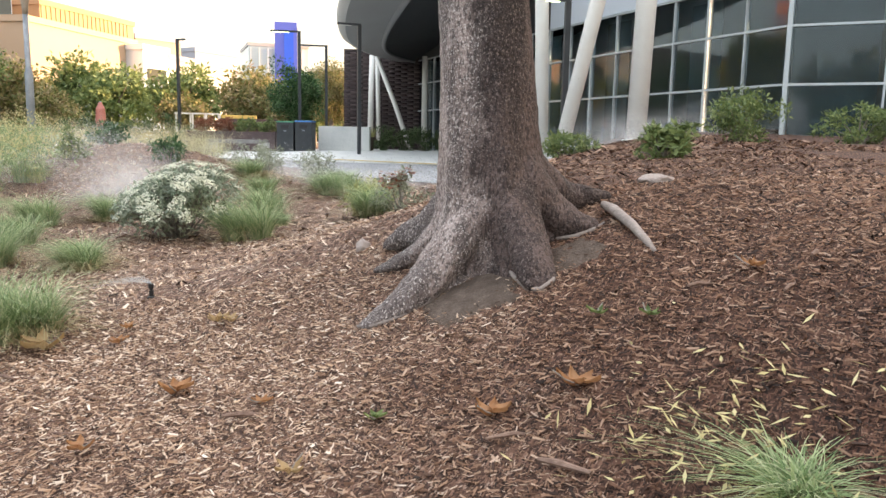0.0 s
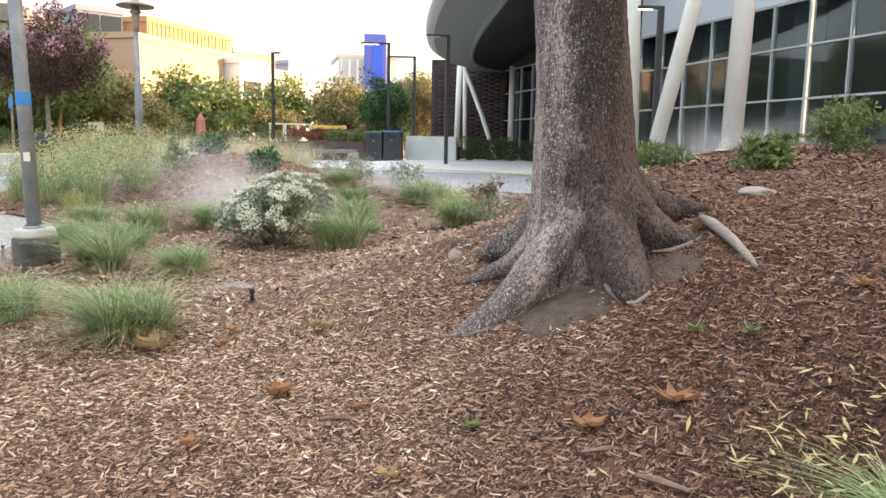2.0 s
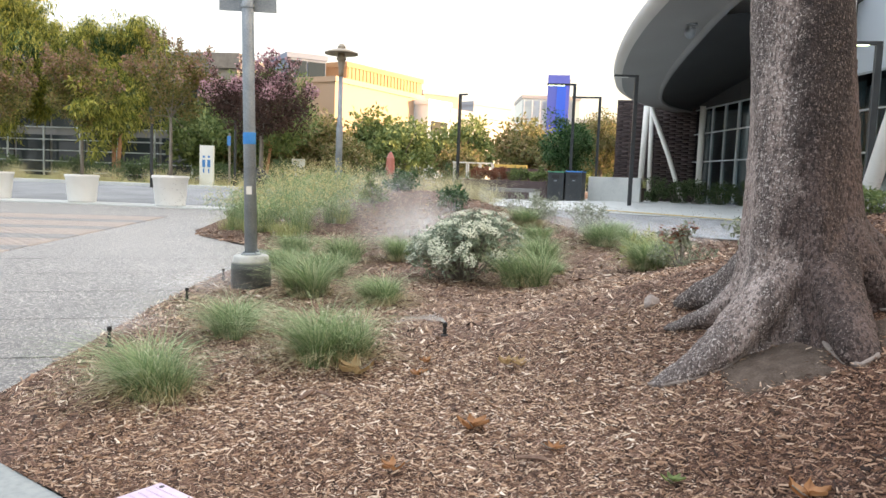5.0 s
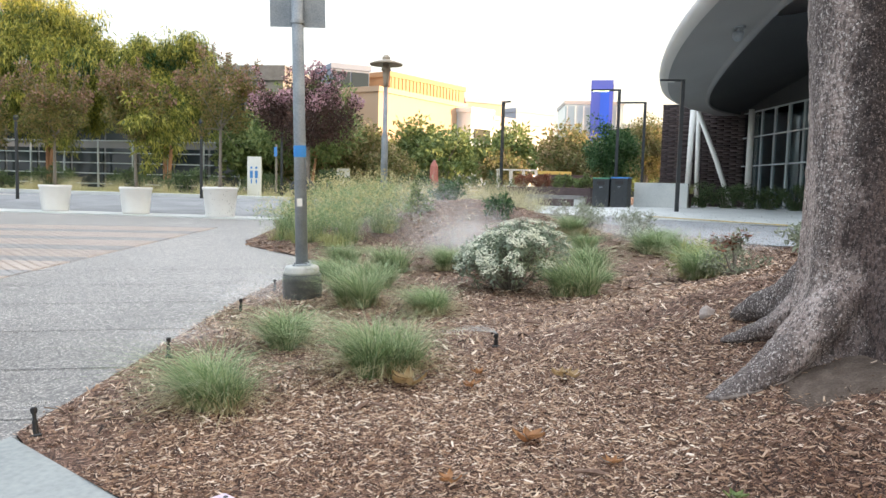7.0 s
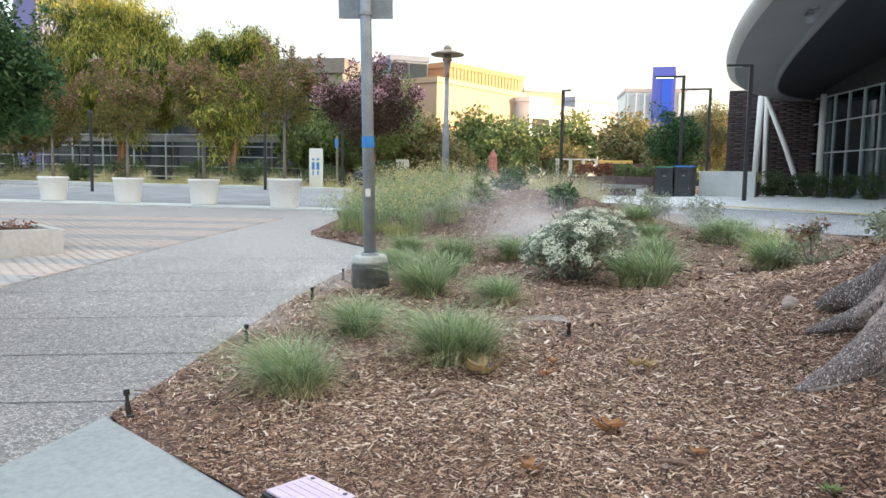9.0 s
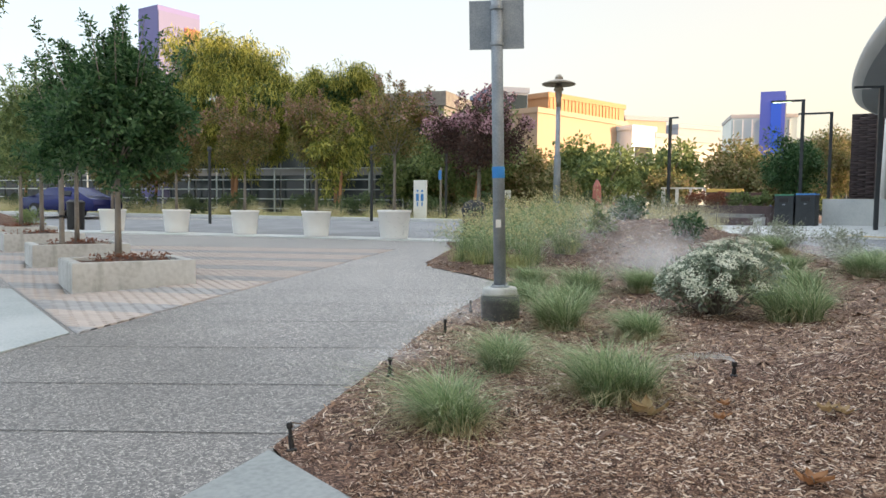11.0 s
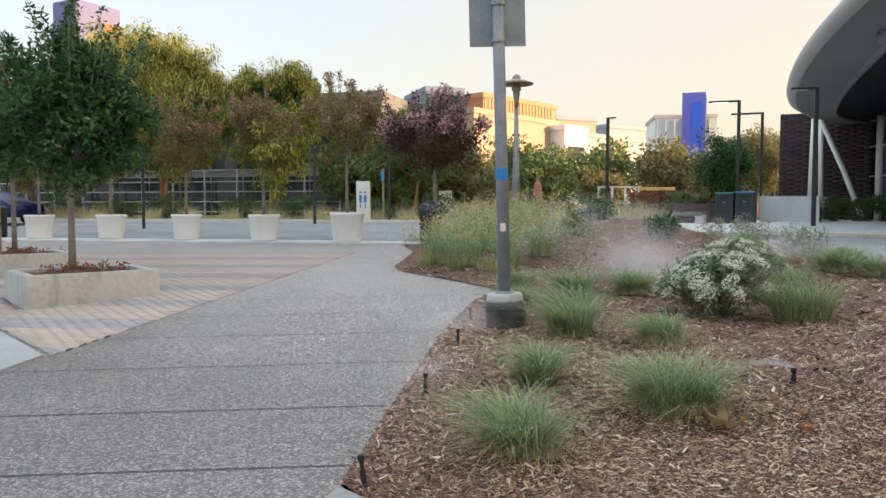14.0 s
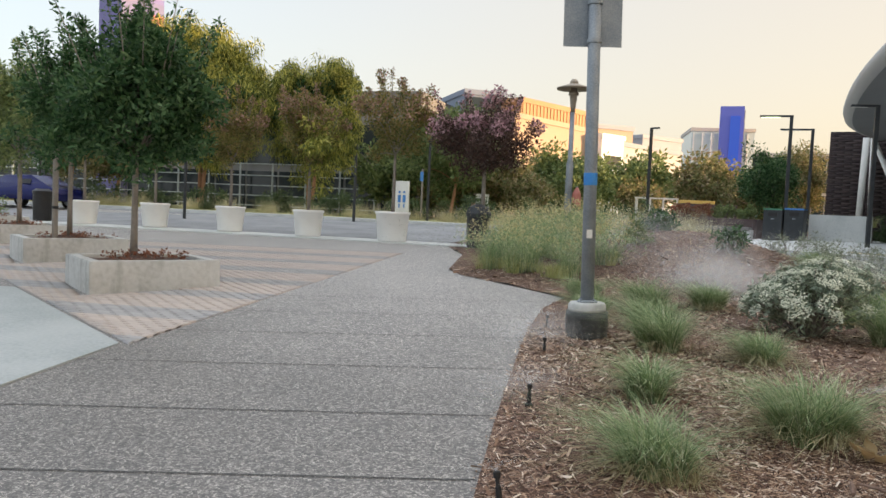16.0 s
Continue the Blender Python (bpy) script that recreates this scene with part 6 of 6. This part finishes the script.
office()
blue_tower = facade("tower", (-18.33, 80.4, 0), (-16.1, 80.9, 0), 0.7, 12.85, 1.6, BLUE, "tall narrow cobalt blue tower", roof=BLUE, over=-0.01)
part("tower_panel", block((0.95, 0.14, 6.5), (1.45, -0.075, 5.0)), BRIGHT_BLUE, blue_tower, "brighter blue panel")
part("tower_side", block((0.08, 1.5, 12.1), (2.34, 0.8, 0.0)), CREAM_WALL, blue_tower, "cream side of the tower")
glassy = facade("glass_building", (-21.4, 81.75, 0), (-15.5, 84.0, 0), 0.7, 10.9, 8, PALE_GLASS, "pale glass building behind the blue tower", 0, 0, CREAM_WALL)
for i in range(7):
    part("fin", block((0.12, 0.2, 10.0), (0.2 + i * 0.9, -0.105, 0)), WHITE_PAINT, glassy)
facade("ochre_building", (-23.89, 43.69, 0), (-22.08, 54.3, 0), 0.7, 7.55, 6, OCHRE_WALL, "warm ochre building lit by the low sun")
fluted = facade("orange_building", (-24.96, 47.25, 0), (-22.96, 56.1, 0), 7.91, 9.05, 4, TERRACOTTA, "orange fluted upper storey of the ochre building")
for i in range(21):
    part("flute", block((0.2, 0.05, 1.14), (0.2 + i * 0.41, -0.03, 0)), TERRACOTTA, fluted)
facade("cream_building", (-20.76, 56.95, 0), (-18.5, 66.0, 0), 0.7, 6.9, 7, CREAM_WALL, "cream building with a grey roof", 0, 0, GREY_WALL)
box_ = facade("white_building", (-20.93, 52.6, 0), (-20.1, 55.0, 0), 0.7, 7.1, 3, PANEL, "white box-shaped building with a dark window", 0, 0, PANEL)
part("window", block((1.9, 0.06, 0.9), (1.3, -0.035, 4.3)), DARK_GLASS, box_)
facade("pavilion", (-23.6, 58.0, 0), (-21.3, 61.0, 0), 0.7, 8.5, 3, OCHRE_WALL, "open roof pavilion with a flat dark roof", 0, 0, GREY_WALL)
facade("grey_building", (-22.8, 68.9, 0), (-20.4, 73.7, 0), 0.7, 8.8, 6, GREY_WALL, "grey building on the skyline")
facade("grey_building", (-27.5, 43.8, 0), (-25.77, 45.75, 0), 0.7, 9.18, 5, BLUE_GREY_WALL, "blue-grey building behind the pink-flowering tree", 3, 2)
mauve = facade("mauve_building", (-51.45, 33.1, 0), (-49.08, 33.1, 0), 0.7, 15.3, 3.6, MAUVE, "tall mauve tower with an orange panel", 0, 0, MAUVE, -0.01)
part("mauve_side", block((0.1, 3.5, 14.55), (2.43, 1.76, 0)), PALE_MAUVE, mauve, "paler mauve side")
part("orange_panel", block((0.1, 1.3, 1.0), (2.53, 2.8, 12.7)), RED, mauve, "orange-red panel")
facade("low_building", (-17.4, 93.8, 0), (-4, 96, 0), 0.7, 9.3, 12, CREAM_WALL, "long low cream building on the skyline", 2, 10)
hut = thing("kiosk", "low timber kiosk with a yellow awning beyond the trees", "kiosk", (-11.9, 45.6, 0.7), 14)
part("body", block((3.2, 2.2, 1.7)), BRICK_DARK, hut)
part("awning", block((2.0, 1.6, 0.2), (-0.6, 0, 1.7)), YELLOW_LINE, hut, "yellow awning", bevel=0.03)
frame_ = thing("pergola", "white steel frame beyond the meadow", "pergola", (-15.2, 42.6, 0.7), 14)
for i in range(4):
    for yy in (0, 1.4):
        part("post", block((0.09, 0.09, 1.9), (i * 0.75, yy, 0)), WHITE_PAINT, frame_)
for z in (0.9, 1.86):
    part("rail", block((2.4, 0.08, 0.08), (1.12, -0.09, z)), WHITE_PAINT, frame_)
fence = thing("fence", "low slatted fence beyond the meadow", "fence", (-30, 44.5, 0.5), 2)
for i in range(20):
    part("post", block((0.1, 0.1, 1.1), (i * 0.8, 0, 0)), TWIG, fence)
for z in (0.35, 0.9):
    part("rail", block((15.4, 0.06, 0.12), (7.6, -0.09, z)), TWIG, fence)


# ---- fallen leaves, sticks ----
def fallen_leaf(x, y, size, mat, label, seed):
    root = thing("fallen_leaf", label, "leaf", (x, y, ground(x, y) + 0.03), 40 * seed)
    g = np.random.default_rng(seed)
    verts, faces = [], []
    for lobe in range(5):
        a0 = lobe * 1.1 - 2.2
        for k in range(6):
            u = k / 5
            w = size * 0.26 * math.sin(math.pi * min(1, u * 0.95 + 0.08))
            c = Vector((math.cos(a0), math.sin(a0), 0)) * (size * u)
            s = Vector((-math.sin(a0), math.cos(a0), 0))
            curl = size * (0.45 * u * u + 0.1 * math.sin(3 * u + lobe))
            for q in (-1, 0, 1):
                p = c + s * (w * q)
                verts.append((p.x, p.y, curl + 0.22 * size * abs(q) + g.normal(0, size * 0.02)))
        o = lobe * 18
        for k in range(5):
            for q in range(2):
                i = o + k * 3 + q
                faces.append((i, i + 1, i + 4, i + 3))
    piece("blade", mesh_of("blade", verts, faces, mat, True), root)
    bm = bmesh.new()
    tube(bm, [(0, 0, 0), (-size * 0.6, 0.02, size * 0.3), (-size * 1.1, 0.05, size * 0.75)], [0.004, 0.0035, 0.003], 6)
    part("stalk", bm, TWIG, root)


LEAVES = [(0.47, 3.48, 0.09, FALLEN), (0.13, 3.45, 0.08, FALLEN), (-1.38, 4.13, 0.09, FALLEN), (-1.45, 5.04, 0.07, OCHRE), (-1.36, 5.0, 0.06, OCHRE), (-2.46, 4.9, 0.13, OCHRE), (0.62, 3.92, 0.05, MID_LEAF), (0.82, 3.78, 0.05, MID_LEAF), (1.3, 3.9, 0.06, FALLEN), (1.45, 2.95, 0.08, OCHRE), (-0.9, 3.9, 0.05, FALLEN), (-0.35, 3.6, 0.05, MID_LEAF), (-2.0, 4.9, 0.06, FALLEN), (-2.05, 5.15, 0.05, FALLEN), (-1.6, 3.6, 0.06, FALLEN), (-0.65, 3.3, 0.06, OCHRE)]
for i, (x, y, s, m_) in enumerate(LEAVES):
    fallen_leaf(x, y, s, m_, {"fallen_leaf": "curled dry orange-brown leaf on the mulch", "ochre_leaf": "curled ochre leaf lying on the mulch"}.get(m_.name, "small green leaf lying on the mulch"), i + 1)
petals = np.stack([rng.normal(0.86, 0.24, 190), rng.normal(2.98, 0.2, 190), np.zeros(190)], 1)
petals[:, 2] = [ground(a, b) + 0.03 + 0.06 * rng.random() for a, b, _ in petals]
ob = new("petals", leaf_cloud(petals, [0.02] * 190, 1, 0.07, 0.014, SEED, "petals", flat=0.6))
tagged(ob, "pale yellow fallen catkins over the grass clump", "petals", kind="stuff")


STICK_BROWN = material("brown_stick_bark", [(0.13, 0.08, 0.06), (0.28, 0.19, 0.15)], 20, 0.9, 0.5)


# ---- wood chips ----
def bare(x, y):
    """Below one within the patches of bare soil."""
    return min(math.hypot((x - a) / rx, (y - b) / ry) for a, b, rx, ry in SOIL_PATCHES)


def chips(count, region, size, name, seed):
    """Splinters of wood lying on the bed."""
    g = np.random.default_rng(seed)
    x0, x1, y0, y1 = region
    xs, ys = g.uniform(x0, x1, count * 2), g.uniform(y0, y1, count * 2)
    keep = [i for i in range(count * 2) if xs[i] > edge_x(ys[i]) + 0.02 + 0.1 * (g.random() - 0.6) and bare(xs[i], ys[i]) > 1.15 * g.random() ** 0.4][:count]
    xs, ys = xs[keep], ys[keep]
    n = len(keep)
    zs = np.array([ground(a, b) + 0.018 * (noise.noise((a * 1.6, b * 1.6, 0)) + 0.5 * noise.noise((a * 6, b * 6, 3))) for a, b in zip(xs, ys)])
    ln = size * np.minimum(np.exp(g.normal(0, 0.6, n)), 3.2)
    wd = ln * g.uniform(0.08, 0.3, n)
    th = np.minimum(0.011, wd * 0.55)
    yaw, pit = g.uniform(0, math.tau, n), np.clip(g.normal(0, 0.26, n), -0.45, 0.45)
    a = np.stack([np.cos(yaw) * np.cos(pit), np.sin(yaw) * np.cos(pit), np.sin(pit)], 1)
    b = np.stack([-np.sin(yaw), np.cos(yaw), g.normal(0, 0.35, n)], 1)
    c = np.cross(a, b)
    c *= np.sign(c[:, 2])[:, None]
    p = np.stack([xs, ys, zs + 0.006 + np.abs(np.sin(pit)) * ln * 0.35], 1)
    bend = g.normal(0, 0.12, n) * ln
    vs = np.zeros((n, 6, 3))
    for k, (i, j, h) in enumerate(((-1, -0.9, 0), (1, -0.6, 0), (0.92, 0.1, 1), (-0.94, 0.15, 1), (1, 0.6, 0), (-0.9, 1, 0))):
        vs[:, k] = p + a * (ln * 0.5 * i)[:, None] + b * (wd * 0.5 * j + bend * 0.5 * i)[:, None] + c * (th * h)[:, None]
    k = np.arange(n)[:, None, None] * 6
    q = k + np.array([(0, 1, 2, 3), (3, 2, 4, 5)] if size < 0.022 else [(0, 1, 4, 5)])[None]
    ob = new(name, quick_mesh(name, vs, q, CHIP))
    return tagged(ob, "loose brown and tan shredded wood chips", "wood chips", kind="stuff")


chips(165000, (-3.4, 3.0, 2.0, 5.6), 0.0155, "wood_chips", 1)
chips(72000, (-5.9, 3.6, 5.6, 9.0), 0.023, "wood_chips", 2)
chips(22000, (-6.2, -3.2, 3.2, 8.0), 0.024, "wood_chips", 3)
chips(42000, (-9.5, 5.5, 9.0, 16.0), 0.042, "wood_chips", 4)


# larger pieces of bark and broken sticks among the chips
for i in range(46):
    g = np.random.default_rng(500 + i)
    x, y = g.uniform(-3.2, 2.2), g.uniform(2.6, 7.5)
    if x < edge_x(y) + 0.15 or math.hypot(x - 0.2, y - 4.9) < 1.05:
        continue
    ln = g.uniform(0.07, 0.2)
    stick = thing("stick", "broken tan stick lying on the mulch", "stick", (x, y, ground(x, y) + 0.026), g.uniform(0, 360), "loose sticks")
    bm = bmesh.new()
    r = ln * g.uniform(0.03, 0.09)
    tube(bm, [(-ln / 2, 0, 0), (-ln * 0.1, g.normal(0, ln * 0.06), 0.008), (ln / 2, g.normal(0, ln * 0.08), 0.002)], [r * 0.6, r, r * 0.5], 6)
    part("wood", bm, PALE_WOOD if i % 7 == 0 and ln < 0.12 else STICK_BROWN, stick)

# ---- pavers ----
def pavers():
    """Bands of pink and grey pavers running across the plaza; the nearest are loose pieces."""
    w, l = 0.105, 0.21
    bm = block((w - 0.004, l - 0.004, 0.03), (0, 0, -0.03))
    top = [e for e in bm.edges if all(v.co.z > -0.01 for v in e.verts)]
    bmesh.ops.bevel(bm, geom=top, offset=0.004, segments=1, affect="EDGES")
    unit = {}
    for key, mat in (("pink", PAVER_PINK), ("grey", PAVER_GREY)):
        me = bpy.data.meshes.new("paver")
        bm.to_mesh(me)
        me.materials.append(mat)
        unit[key] = me
    bm.free()
    field = {"pink": [], "grey": []}

    def east(x, y):
        """Above zero past the border with the aggregate."""
        return x + 8.57 + 0.36 * (y - 4.5)

    def west(x, y):
        """Below zero past the border with the concrete panel."""
        return y - 4.55 + 0.325 * (x + 8.6)

    origin = Vector((-8.7, 4.55, 0))
    turn = math.degrees(math.atan2(BAND_STEP.y, BAND_STEP.x)) - 90
    u = Vector((BAND.x, BAND.y))
    v = Vector((BAND_STEP.x, BAND_STEP.y))
    count = 0
    for j in range(-24, 100):
        for i in range(-72, 26):
            s, t = i * l + (l / 2 if j % 2 else 0), j * w
            x, y = origin.x + u.x * s + v.x * t, origin.y + u.y * s + v.y * t
            corners = [(x + u.x * a * l / 2 + v.x * b * w / 2, y + u.y * a * l / 2 + v.y * b * w / 2) for a in (-1, 1) for b in (-1, 1)]
            inside = sum(east(*c) < 0 and west(*c) > 0 for c in corners)
            if not inside or x < -30:
                continue
            if any(abs((x - px) * 0.937 - (y - py) * 0.349) < 0.78 and abs((y - py) * 0.937 + (x - px) * 0.349) < 0.98 for px, py in PLANTERS):
                continue
            band = (t + 0.25) % 1.5
            key = "grey" if band < 0.55 else "pink"
            z = ground(x, y) + 0.002 + 0.0015 * rng.random()
            if x > -11.2 and y < 8.4 and count < 300 and inside == 4:
                ob = new("paver", unit[key])
                ob.parent = plaza
                ob.matrix_basis = pose(x, y, z, 2.0, 0, turn + 90)
                count += 1
            else:
                field[key].append((x, y, z))
    for key, mat in (("pink", PAVER_PINK_FIELD), ("grey", PAVER_GREY_FIELD)):
        p = np.array(field[key])
        if not len(p):
            continue
        o = np.array([(sx, sy, sz) for sz in (0.0, -0.03) for sx, sy in ((-1, -1), (1, -1), (1, 1), (-1, 1))])
        half = np.array([(l - 0.004) / 2, (w - 0.004) / 2])
        vs = np.zeros((len(p), 8, 3))
        for k in range(8):
            vs[:, k, 0] = p[:, 0] + u.x * o[k, 0] * half[0] + v.x * o[k, 1] * half[1]
            vs[:, k, 1] = p[:, 1] + u.y * o[k, 0] * half[0] + v.y * o[k, 1] * half[1]
            # pieces cut along the borders of the paved field
            over = np.maximum(east(vs[:, k, 0], vs[:, k, 1]), 0) / (u.x + 0.36 * u.y)
            short = np.minimum(west(vs[:, k, 0], vs[:, k, 1]), 0) / (u.y + 0.325 * u.x)
            vs[:, k, 0] -= u.x * (over + short)
            vs[:, k, 1] -= u.y * (over + short)
            vs[:, k, 2] = p[:, 2] + o[k, 2]
        k = np.arange(len(p))[:, None, None] * 8
        q = k + np.array([(0, 1, 2, 3), (4, 5, 1, 0), (5, 6, 2, 1), (6, 7, 3, 2), (7, 4, 0, 3)])[None]
        ob = new("paver_field", quick_mesh("paver_field", vs, q, mat))
        ob.parent = plaza
        tagged(ob, kind="stuff")


pavers()
